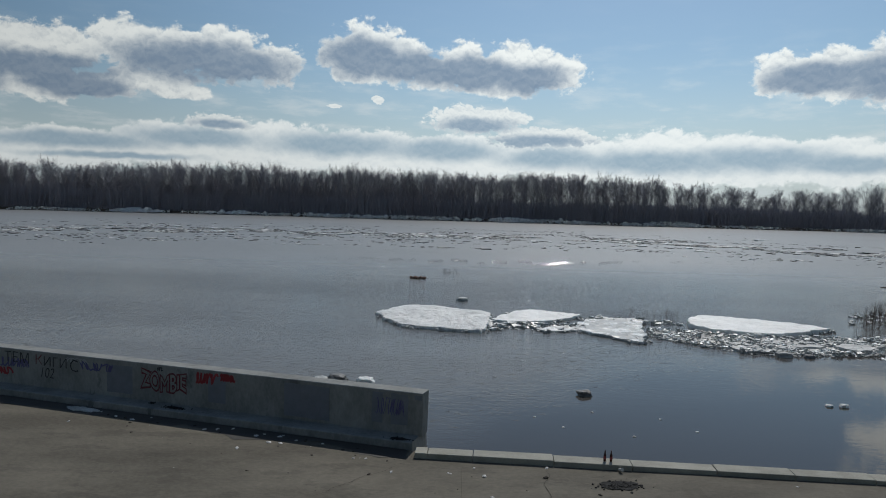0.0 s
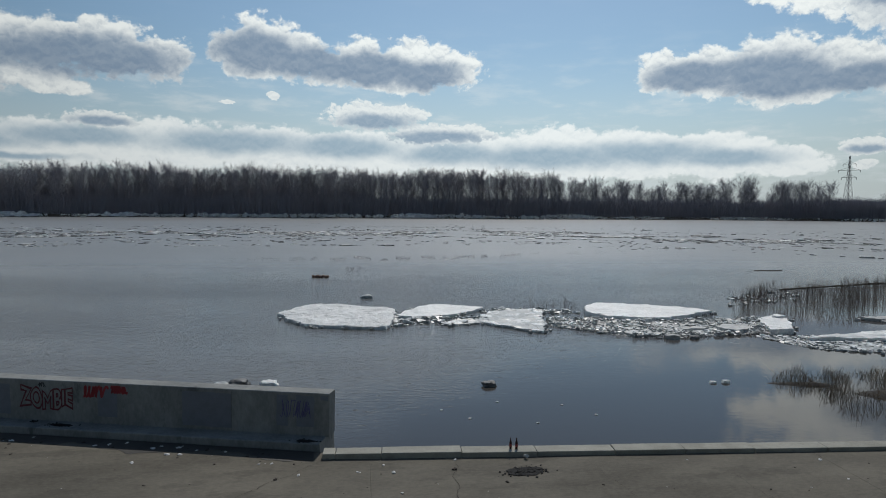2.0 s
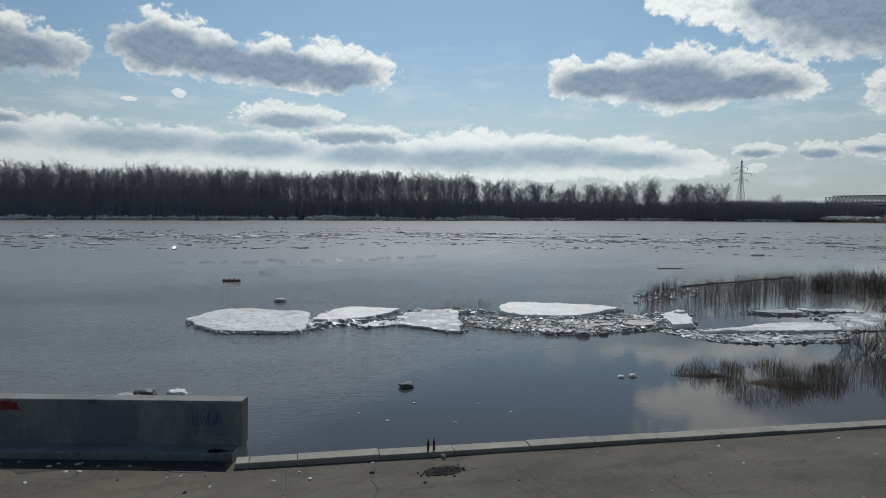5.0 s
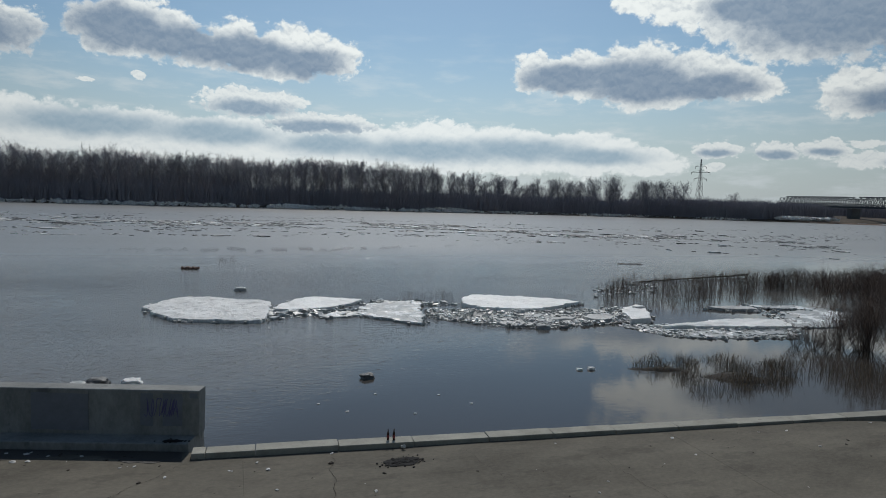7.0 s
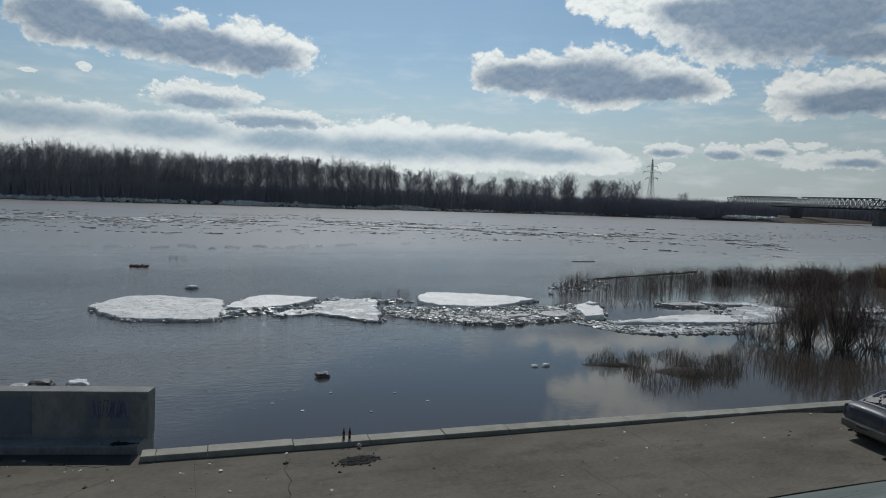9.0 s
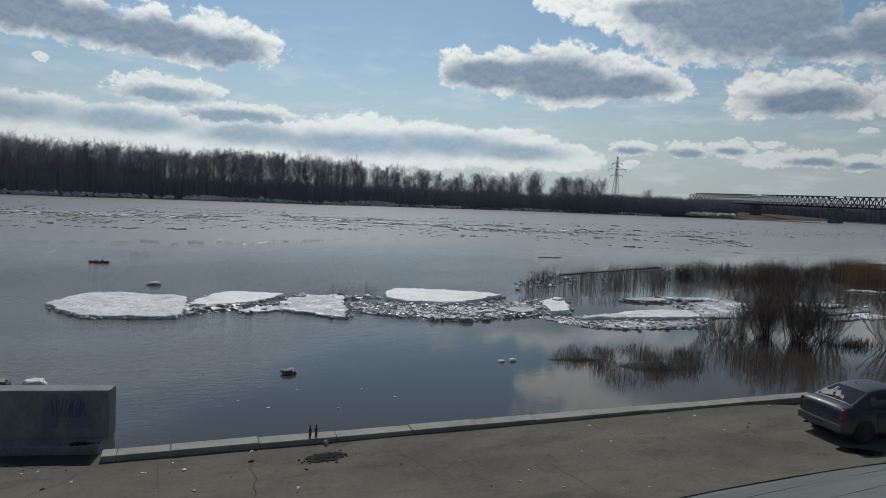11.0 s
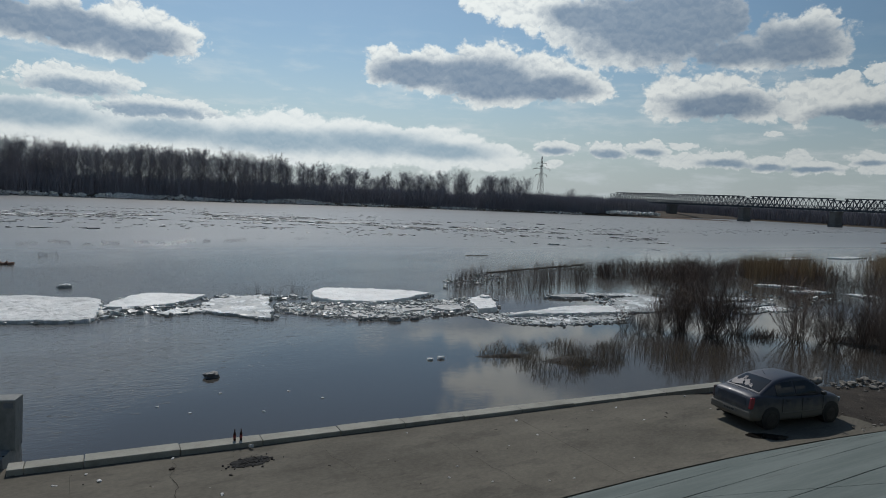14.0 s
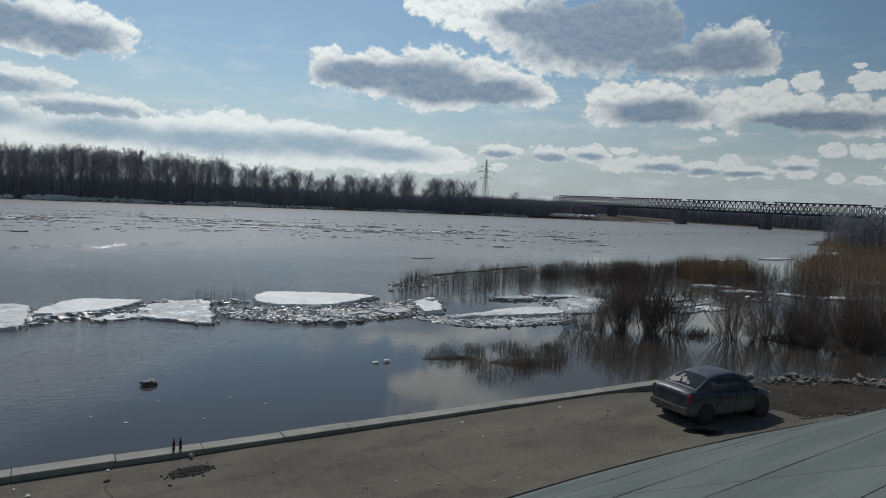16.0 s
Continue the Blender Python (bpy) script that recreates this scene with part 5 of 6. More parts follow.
thicket("thicket", 260, lambda: (34.9 + r.gauss(0, 0.8), 22.3 + r.gauss(0, 0.35), WATER_Z), lambda x, y: 0.1 + 0.5 * r.random() ** 2, 0.012, WILLOW, "tangle of dark drift twigs under the willows", "thicket", 0.6)
thicket("reeds", 60, reed_spot([(11.5, 44.0), (15.5, 43.4), (15.2, 42.2), (12.0, 42.6)], 0), lambda x, y: r.uniform(0.4, 1.2), 0.006, WILLOW, "few thin dark stems behind the ice", "reeds", 0.12)
thicket("reeds", 26, reed_spot([(0.2, 67.5), (1.8, 67.5), (1.8, 69.0), (0.2, 69.0)], 0), lambda x, y: r.uniform(0.3, 1.0), 0.008, WILLOW, "lonely tuft of stems in the river", "reeds", 0.25)
for k in range(44):
    x, y = in_poly([(150, 68), (162, 74), (190, 84), (205, 72), (160, 58)])
    ob = thing("tree", "bare brownish tree on the wooded point", "tree", (x, y, WATER_Z), (x * 37) % 360, "trees on the wooded point")
    sz = r.uniform(0.34, 0.50)
    ob.scale = (sz * 1.2, sz * 1.2, sz)
    part("trunk", tree_kinds[5 + k % 3][0], None, ob)
    part("crown", tree_kinds[5 + k % 3][1], None, ob)
thicket("osier_scrub", 1500, reed_spot([(59.5, 39.5), (68, 36.5), (76, 43), (66, 46)], 7), lambda x, y: r.uniform(1.2, 3.2) * (1 + 0.4 * noise.noise((x * 0.3, y * 0.3, 2))), 0.010, OSIER, "ochre osier stems standing dense in the flood water", "scrub", 0.07)
thicket("osier_scrub", 1700, reed_spot([(75, 37), (73, 28.5), (92, 26), (104, 40), (88, 45)], 8), lambda x, y: r.uniform(1.2, 3.6) * (1 + 0.4 * noise.noise((x * 0.25, y * 0.25, 2))), 0.012, OSIER, "ochre osier stems standing dense in the flood water", "scrub", 0.10)
thicket("osier_scrub", 3200, reed_spot([(96, 46), (132, 60), (170, 66), (170, 50), (110, 34), (98, 34)], 4), lambda x, y: r.uniform(1.0, 2.8) * (1 + 0.4 * noise.noise((x * 0.15, y * 0.15, 2))), 0.016, OSIER, "ochre-brown osier scrub on the flooded bank", "scrub", 0.10)


def point_height(x, y):
    return 3.6 * (0.4 + 0.6 * r.random()) * min(1.0, 0.5 + (x - 146) / 60)


thicket("point_scrub", 2600, reed_spot([(146, 68), (185, 84), (240, 104), (250, 60), (160, 50)], 0), point_height, 0.05, OSIER, "brown wooded point on the near bank", "scrub", 0.14)


# low bank under the willows
def hummock(name, cx, cy, rx, ry, top, mat, label, category, turn=0.0):
    cols, rows = 26, 18
    verts, faces = grid_sheet([-1 + 2 * i / cols for i in range(cols + 1)], [-1 + 2 * j / rows for j in range(rows + 1)], lambda x, y: 0.0)
    out = []
    for x, y, _ in verts:
        d = math.hypot(x, y)
        px, py = x * rx, y * ry
        z = top * max(-1.0, 1 - d * d * 1.25) + 0.5 * top * noise.noise((px * 0.9 + cx, py * 0.9, 3)) * (1 if d < 1 else 0.3)
        out.append((px, py, z - 0.03))
    ob = structure(name, mesh_of(name, out, faces, mat, True), label, category)
    ob.matrix_basis = pose(cx, cy, WATER_Z, 0, 0, turn)
    return ob


hummock("mud_hummock", 20.4, 21.9, 1.7, 0.8, 0.22, MUD, "dark muddy hummock among reeds", "mud bank", -25)
hummock("mud_hummock", 18.0, 23.9, 1.6, 0.4, 0.12, MUD, "dark muddy hummock among reeds", "mud bank", -15)
hummock("willow_bank", 42.6, 16.8, 6.6, 3.0, 0.30, MUD, "low brown muddy bank under the willows", "mud bank", -30)
hummock("willow_bank", 34.9, 22.3, 1.0, 0.4, 0.10, MUD, "low muddy edge with old ice under the willows", "mud bank", -20)
hummock("osier_bank", 120, 48, 48, 10, 0.5, SOIL, "low flooded bank under osier scrub", "mud bank", 20)
hummock("wooded_point", 205, 75, 62, 22, 1.2, SOIL, "low brown wooded point", "mud bank", 24)

# logs and driftwood
LOG = material("wet_log", (0.045, 0.035, 0.028), (0.13, 0.10, 0.075), 0.8, 6.0, 0.8, 0.01)


def log_thing(label, a, b, rad, seed):
    bm = bmesh.new()
    a, b = Vector(a), Vector(b)
    side = (b - a).cross(Vector((0, 0, 1))).normalized()
    n, rings = 12, []
    for i in range(n + 1):
        p = a.lerp(b, i / n) + Vector((0, 0, rad * noise.noise((i * 0.7, seed, 0)))) + side * rad * noise.noise((i * 0.6, seed, 5))
        s = rad * (1 - 0.4 * i / n) * (1 + 0.25 * noise.noise((i * 1.3, seed, 9)))
        rings.append([bm.verts.new(p + side * s * math.cos(0.785 * j) + Vector((0, 0, s * math.sin(0.785 * j)))) for j in range(8)])
    for u, w in zip(rings, rings[1:]):
        for j in range(8):
            bm.faces.new((u[j], u[(j + 1) % 8], w[(j + 1) % 8], w[j]))
    bm.faces.new(rings[0][::-1]), bm.faces.new(rings[-1])
    return tagged(part("log", bm, LOG), label, "log")


log_thing("long dark log floating behind the reeds", (51.2, 54.4, WATER_Z + 0.2), (36.1, 51.2, WATER_Z + 0.06), 0.10, 1)
log_thing("thin dark driftwood pole on the river", (44.0, 66.8, WATER_Z + 0.02), (47.0, 66.4, WATER_Z + 0.04), 0.07, 2)
log_thing("dark driftwood among the willows", (88, 55.0, WATER_Z + 0.05), (80, 52.5, WATER_Z + 0.1), 0.2, 3)
log_thing("short reddish driftwood log in the river", (-2.9, 63.2, WATER_Z + 0.05), (-1.4, 62.7, WATER_Z + 0.12), 0.2, 4).data.materials[0] = material("reddish_wood", (0.16, 0.09, 0.065), (0.34, 0.22, 0.17), 0.8, 4.0, 0.8, 0.01)

# ---- parked car ----
DUSTY = material("dusty_car_paint", (0.014, 0.019, 0.036), (0.042, 0.048, 0.066), 0.45, 20.0, 1.2, 0.0, metal=0.1, own=True)


def road_dust(m, low, high, amount):
    """Dried road dust thrown up over the lower half of the car."""
    nodes, links = m.node_tree.nodes, m.node_tree.links
    bsdf = nodes["Principled BSDF"]
    paint_color = bsdf.inputs["Base Color"].links[0].from_socket
    where = nodes.new("ShaderNodeTexCoord").outputs["Object"]
    height = nodes.new("ShaderNodeSeparateXYZ")
    links.new(where, height.inputs[0])
    n = nodes.new("ShaderNodeTexNoise")
    n.inputs["Scale"].default_value, n.inputs["Detail"].default_value = 3.5, 7
    links.new(where, n.inputs[0])
    z = tree_math(nodes, links, "MULTIPLY_ADD", n.outputs["Fac"], 0.5, height.outputs[2])
    links.new(mix_color(nodes, links, smooth_range(nodes, links, z, high, low, 0.0, amount), paint_color, (0.23, 0.208, 0.17)), bsdf.inputs["Base Color"])


road_dust(DUSTY, 0.62, 1.16, 0.80)
DUSTY.node_tree.nodes["Principled BSDF"].inputs["Coat Weight"].default_value = 0.12
MUDDY = material("muddy_car_paint", (0.12, 0.108, 0.09), (0.20, 0.18, 0.148), 0.7, 16.0, 1.5, 0.0, own=True)
CAR_GLASS = glass_material("car_glass", (0.012, 0.014, 0.016))
RUBBER = material("tyre_rubber", (0.035, 0.033, 0.030), (0.085, 0.078, 0.067), 0.85, 20.0, 3.0, 0.0, own=True)
RIM = material("dusty_rim", (0.045, 0.042, 0.038), (0.11, 0.10, 0.088), 0.6, 20.0, 3.0, 0.0, metal=0.4, own=True)
PLASTIC = material("dark_plastic", (0.02, 0.02, 0.02), (0.045, 0.044, 0.042), 0.6, 20.0, 3.0, 0.0, own=True)
TAIL = glass_material("tail_lamp_red", (0.30, 0.035, 0.045), 0.25)
DUSTY_TAIL = material("dusty_tail_lamp", (0.05, 0.03, 0.032), (0.12, 0.09, 0.085), 0.6, 16, 3, 0.0, own=True)
LAMP = glass_material("head_lamp_glass", (0.35, 0.36, 0.37), 0.1)
PLATE = material("plate_white", (0.12, 0.115, 0.105), (0.22, 0.21, 0.195), 0.6, 20, 3, 0.0, own=True)
PAPER = material("paper_scrap", (0.50, 0.49, 0.46), (0.74, 0.73, 0.70), 0.8, 20, 2, 0.0, spread=0.5, own=True)
STICKER = material("window_paper", (0.22, 0.20, 0.20), (0.42, 0.39, 0.38), 0.7, 6, 2, 0.0, own=True)

car = thing("car", "dusty dark blue-grey four-door saloon car parked on the promenade", "car", (21.0, 12.66, 0), -9.0)

# (x, half width, underside, shoulder height) along the car, tail to nose
STATIONS = [(-2.12, 0.66, 0.40, 0.66), (-2.10, 0.76, 0.34, 0.96), (-2.02, 0.80, 0.28, 1.05), (-1.75, 0.835, 0.25, 1.08), (-1.45, 0.85, 0.23, 1.07), (-0.9, 0.86, 0.22, 1.02), (-0.2, 0.865, 0.20, 0.99), (0.5, 0.865, 0.20, 0.97),
            (0.95, 0.86, 0.21, 0.97), (1.35, 0.84, 0.22, 0.93), (1.66, 0.79, 0.23, 0.87), (1.85, 0.71, 0.25, 0.79), (1.96, 0.60, 0.29, 0.69), (2.01, 0.45, 0.35, 0.57)]


def car_section(x, hw, lo, hi):
    m = lo + (hi - lo) * 0.55
    half = [(0.86 * hw, lo), (0.97 * hw, lo + 0.07), (hw, lo + 0.2 * (hi - lo)), (hw, m), (0.985 * hw, hi - 0.12 * (hi - lo)), (0.94 * hw, hi - 0.03), (0.84 * hw, hi), (0.45 * hw, hi + 0.02), (0, hi + 0.025)]
    return [(x, -y, z) for y, z in half] + [(x, y, z) for y, z in half[-2::-1]]


def lofted(sections, closed_ends=True):
    bm = bmesh.new()
    rows = [[bm.verts.new(p) for p in s] for s in sections]
    n = len(rows[0])
    for a, b in zip(rows, rows[1:]):
        for i in range(n):
            bm.faces.new((a[i], a[(i + 1) % n], b[(i + 1) % n], b[i]))
    if closed_ends:
        bm.faces.new(rows[0][::-1]), bm.faces.new(rows[-1])
    bmesh.ops.recalc_face_normals(bm, faces=bm.faces[:])
    for f in bm.faces:
        f.smooth = True
    return bm


part("body", lofted([car_section(*s) for s in STATIONS]), DUSTY, car)
# cabin: a rounded shell over the shoulder line, with its panes laid on it
ROOF = [(-1.72, 1.085), (-1.50, 1.19), (-1.22, 1.33), (-0.95, 1.44), (-0.6, 1.50), (-0.2, 1.525), (0.15, 1.52), (0.42, 1.465), (0.70, 1.32), (0.95, 1.15), (1.18, 0.99)]


def roof_z(x):
    for (x0, z0), (x1, z1) in zip(ROOF, ROOF[1:]):
        if x <= x1:
            return z0 + (z1 - z0) * (x - x0) / (x1 - x0)
    return ROOF[-1][1]


def cabin_half(x, v):
    """Half width of the cabin at share v of its height."""
    taper = 1 - 0.05 * max(0.0, abs(x + 0.25) - 0.6)
    return (0.815 - 0.235 * max(0.0, v) ** 1.25) * taper


def cabin_section(x):
    zb, zt = 0.94, roof_z(x)
    h = (zt - 0.06 - zb) / 0.5
    half = [(cabin_half(x, min(1, v * h)), zb + v * (zt - 0.06 - zb)) for v in (0, 0.25, 0.5, 0.75, 0.92, 1.0)]
    w = half[-1][0]
    half += [(w - 0.035, zt - 0.02), (w - 0.11, zt), (w * 0.5, zt + 0.018), (0, zt + 0.024)]
    return [(x, -y, z) for y, z in half] + [(x, y, z) for y, z in half[-2::-1]]


stations = []
for (x0, z0), (x1, z1) in zip(ROOF, ROOF[1:]):
    stations += [x0, (x0 + x1) / 2]
part("cabin", lofted([cabin_section(x) for x in stations + [ROOF[-1][0]]]), DUSTY, car)


def shell_pane(name, grid, mat, label=""):
    """A thin curved sheet from rows of points."""
    bm = bmesh.new()
    rows = [[bm.verts.new(p) for p in row] for row in grid]
    for a, b in zip(rows, rows[1:]):
        for i in range(len(a) - 1):
            bm.faces.new((a[i], a[i + 1], b[i + 1], b[i]))
    bmesh.ops.recalc_face_normals(bm, faces=bm.faces[:])
    bmesh.ops.solidify(bm, geom=bm.faces[:], thickness=0.006)
    return part(name, bm, mat, car, label)


def side_point(x, v, s, proud=0.010):
    z = 1.02 + v * (min(1.40, roof_z(x) - 0.09) - 1.02)
    return (x, s * (cabin_half(x, min(1, (z - 0.94) / 0.5)) + proud), z)


def top_point(x, u, proud=0.012):
    w = cabin_half(x, min(1, (roof_z(x) - 1.0) / 0.5)) - 0.10
    return (x, u * w, roof_z(x) + 0.020 * (1 - u * u) + proud)


def steps(a, b, n):
    return [a + (b - a) * i / n for i in range(n + 1)]


shell_pane("rear_window", [[top_point(x, u) for u in steps(-0.94, 0.94, 8)] for x in steps(-1.64, -1.0, 6)], CAR_GLASS)
shell_pane("windscreen", [[top_point(x, u) for u in steps(-0.96, 0.96, 8)] for x in steps(0.46, 1.06, 6)], CAR_GLASS)
for s in (-1, 1):
    shell_pane("rear_door_window", [[side_point(x, v, s) for v in steps(0.0, 1.0, 5)] for x in steps(-1.05, -0.30, 6)], CAR_GLASS)
    shell_pane("front_door_window", [[side_point(x, v, s) for v in steps(0.0, 1.0, 5)] for x in steps(-0.22, 0.66, 6)], CAR_GLASS)
rr = random.Random(8)
for x0, x1, u0, u1 in ((-1.60, -1.40, 0.30, 0.78), (-1.58, -1.26, -0.10, 0.16), (-1.36, -1.20, 0.26, 0.62), (-1.56, -1.44, -0.42, -0.2)):
    shell_pane("window_paper", [[top_point(x + 0.10 * noise.noise((u * 5, x * 3, u0)), u + 0.5 * (x - x0) + 0.22 * noise.noise((x * 7, u * 4, u1)), 0.022 + rr.uniform(0, 0.006)) for u in steps(u0, u1, 7)] for x in steps(x0, x1, 6)], STICKER, "pale crumpled paper on the rear shelf")

for x in (-1.31, 1.31):
    for s in (-1, 1):
        # solid dark disc stands in for the shaded hollow around the wheel
        bm = bmesh.new()
        cylinder(bm, 0.37, 0.37, (x, s * 0.55, 0.34), (x, s * 0.868, 0.34), 28)
        part("wheel_arch", bm, PLASTIC, car)
        wheel = new("wheel")
        wheel.parent = car
        wheel.matrix_basis = pose(x, s * 0.80, 0.305, 90, 0, 0)
        bm = bmesh.new()
        prof = [(0.20, -0.09), (0.285, -0.088), (0.303, -0.06), (0.306, 0.0), (0.303, 0.06), (0.285, 0.088), (0.20, 0.09)]
        spun(bm, prof, 28)
        for f in bm.faces:
            f.smooth = len(f.verts) == 4
        part("tyre", bm, RUBBER, wheel)
        bm = bmesh.new()
        cylinder(bm, 0.198, 0.198, (0, 0, -0.093), (0, 0, 0.093), 24)
        for k in range(7):
            a = 2 * math.pi * k / 7
            box(bm, (0.13, 0.045, 0.20), (0.115 * math.cos(a), 0.115 * math.sin(a), 0), (0, 0, math.degrees(a)), bevel=0.008)
        cylinder(bm, 0.045, 0.045, (0, 0, -0.103), (0, 0, 0.103), 12)
        part("rim", bm, RIM, wheel)

bm = bmesh.new()
box(bm, (0.16, 1.62, 0.26), (-2.09, 0, 0.48), bevel=0.06, segments=3)
part("rear_bumper", bm, MUDDY, car)
bm = bmesh.new()
box(bm, (0.16, 1.05, 0.24), (1.95, 0, 0.42), bevel=0.07, segments=3)
part("front_bumper", bm, MUDDY, car)
bm = bmesh.new()
box(bm, (0.03, 1.16, 0.30), (-2.105, 0, 0.83), (0, 6, 0), bevel=0.014, segments=2)
part("boot_lid", bm, DUSTY, car)
bm = bmesh.new()
box(bm, (0.012, 0.50, 0.11), (-2.178, 0, 0.50), bevel=0.004)
part("number_plate", bm, PLATE, car, "dirty pale number plate")
bm = bmesh.new()
for k in range(6):
    box(bm, (0.004, 0.045, 0.06), (-2.187, -0.17 + 0.07 * k, 0.50))
part("plate_marks", bm, PLASTIC, car)
for s in (-1, 1):
    bm = bmesh.new()
    box(bm, (0.15, 0.10, 0.36), (-2.04, s * 0.745, 0.84), (0, 7, s * 12), bevel=0.035, segments=3)
    part("tail_lamp", bm, TAIL if s < 0 else DUSTY_TAIL, car, "red tail lamp" if s < 0 else "red tail lamp dulled by dust")
    bm = bmesh.new()
    box(bm, (0.16, 0.28, 0.15), (1.86, s * 0.57, 0.68), (0, 0, -s * 34), bevel=0.04, segments=3)
    part("head_lamp", bm, LAMP, car)
    bm = bmesh.new()
    box(bm, (0.11, 0.17, 0.12), (0.82, s * 0.93, 1.03), (0, 0, s * 8), bevel=0.03, segments=3)
    part("wing_mirror", bm, PLASTIC, car)
    for x in (-0.62, 0.28):
        bm = bmesh.new()
        box(bm, (0.17, 0.03, 0.035), (x, s * 0.866, 0.86), bevel=0.01, segments=2)
        part("door_handle", bm, PLASTIC, car)
    for x, lo in ((-0.86, 0.52), (0.0, 0.24), (0.92, 0.26)):
        bm = bmesh.new()
        box(bm, (0.010, 0.012, 0.94 - lo), (x, s * 0.866, (0.94 + lo) / 2))
        part("door_gap", bm, PLASTIC, car)
    bm = bmesh.new()
    box(bm, (1.75, 0.02, 0.05), (0.05, s * 0.868, 0.47), bevel=0.008)
    part("side_moulding", bm, MUDDY, car)
bm = bmesh.new()
cylinder(bm, 0.03, 0.03, (-2.16, 0.5, 0.27), (-1.9, 0.5, 0.27), 10)
part("exhaust_pipe", bm, PLASTIC, car)
bm = bmesh.new()
cylinder(bm, 0.006, 0.003, (-0.75, 0, 1.50), (-0.98, 0, 1.72), 6)
part("aerial", bm, PLASTIC, car)

# oily puddle beside the car
bm = bmesh.new()
rim = [bm.verts.new(((0.62 + 0.14 * noise.noise((math.cos(a) * 1.5, math.sin(a) * 1.5, 2))) * math.cos(a), (0.26 + 0.08 * noise.noise((math.cos(a) * 2, math.sin(a) * 2, 7))) * math.sin(a), 0)) for a in [2 * math.pi * k / 36 for k in range(36)]]
bm.faces.new(rim)
puddle = part("puddle", bm, glass_material("dark_puddle", (0.012, 0.011, 0.010), 0.12))
puddle.matrix_basis = pose(18.85, 11.65, 0.016, 0, 0, -35)
tagged(puddle, "small dark puddle on the pavement behind the car", "puddle")

# ---- graffiti on the wall ----
def paint(name, rgb):
    return material(name, tuple(c * 0.75 for c in rgb), rgb, 0.6, 30.0, 4.0, 0.0)


BLACK_PAINT, RED_PAINT, WINE_PAINT = paint("black_spray", (0.018, 0.018, 0.022)), paint("red_spray", (0.36, 0.03, 0.04)), paint("wine_spray", (0.15, 0.02, 0.03))
BLUE_PAINT, WHITE_PAINT, GREY_PAINT = paint("violet_spray", (0.10, 0.095, 0.23)), paint("white_spray", (0.42, 0.43, 0.44)), paint("blue_grey_paint", (0.19, 0.203, 0.232))


def lettering(text, x, z, wide, high, mat, label, outline=0.0, lean=0.0):
    """Letters flat on the wall's face; outline gives drawn contours in place of full letters."""
    cu = bpy.data.curves.new("letters", "FONT")
    cu.body, cu.resolution_u = text, 4
    if outline:
        cu.fill_mode, cu.bevel_depth, cu.bevel_resolution, cu.offset = "NONE", 0.036, 1, 0.05
    else:
        cu.offset, cu.extrude = -0.012, 0.004
    tmp = bpy.data.objects.new("letters", cu)
    me = bpy.data.meshes.new_from_object(tmp)
    bpy.data.objects.remove(tmp)
    co = np.empty(len(me.vertices) * 3)
    me.vertices.foreach_get("co", co)
    co = co.reshape(-1, 3)
    lo, hi = co.min(0), co.max(0)
    u, v = (co[:, 0] - lo[0]) / (hi[0] - lo[0]), (co[:, 1] - lo[1]) / (hi[1] - lo[1])
    wob = (0.03 * np.sin(u * 23) + (0.10 * np.sin(u * 8 + 0.6) + 0.16 * (v - 0.5) * np.sin(u * 19 + 1.0) if outline else 0)) * high
    out = np.stack([x + wide * u + lean * v * high, -0.003 - 0.004 * (co[:, 2] - lo[2]) / max(1e-6, hi[2] - lo[2]), z + high * v + wob], 1)
    me.vertices.foreach_set("co", out.ravel())
    me.materials.append(mat)
    me.update()
    return part("graffiti", me, None, wall, label)


def scrawl(x, z, wide, high, loops, mat, label, seed, fat=0.035):
    """A spray-can squiggle that cannot be read: a ribbon on the wall's face."""
    rr = random.Random(seed)
    n = loops * 12
    ph = [rr.uniform(0.7, 1.3) for _ in range(loops + 2)]
    pts = []
    for i in range(n + 1):
        a = i / 12
        k = int(a)
        w = ph[k] + (ph[k + 1] - ph[k]) * (a - k)
        pts.append((x + wide * i / n + 0.35 * wide / loops * math.sin(6.283 * a * w), z + high * (0.5 + 0.5 * math.cos(6.283 * a * w * 1.1 + seed))))
    verts, faces = [], []
    for i, (px, pz) in enumerate(pts):
        qx, qz = pts[min(i + 1, n)]
        rx_, rz_ = pts[max(i - 1, 0)]
        dx, dz = qx - rx_, qz - rz_
        l = math.hypot(dx, dz) + 1e-6
        verts += [(px - dz / l * fat / 2, -0.004, pz + dx / l * fat / 2), (px + dz / l * fat / 2, -0.004, pz - dx / l * fat / 2)]
    faces = [(2 * i, 2 * i + 1, 2 * i + 3, 2 * i + 2) for i in range(n)]
    return part("graffiti", mesh_of("graffiti", verts, faces, mat), None, wall, label)


lettering("ZOMBIE", -9.6, 0.56, 1.76, 0.62, WINE_PAINT, "dark red outlined graffiti word", 1.0)
lettering("ТЕМ", -15.2, 0.96, 1.05, 0.36, BLACK_PAINT, "black graffiti letters")
lettering("К", -13.85, 0.98, 0.28, 0.34, WINE_PAINT, "dark red graffiti letter")
lettering("ИГИ", -13.5, 0.95, 0.95, 0.32, BLACK_PAINT, "black graffiti letters")
lettering("102", -13.62, 0.55, 0.52, 0.34, BLACK_PAINT, "black graffiti number", lean=0.2)
lettering("C", -12.4, 0.86, 0.32, 0.40, BLACK_PAINT, "black graffiti letter")
scrawl(-7.5, 0.98, 0.75, 0.33, 6, RED_PAINT, "red graffiti tag", 3, 0.07)
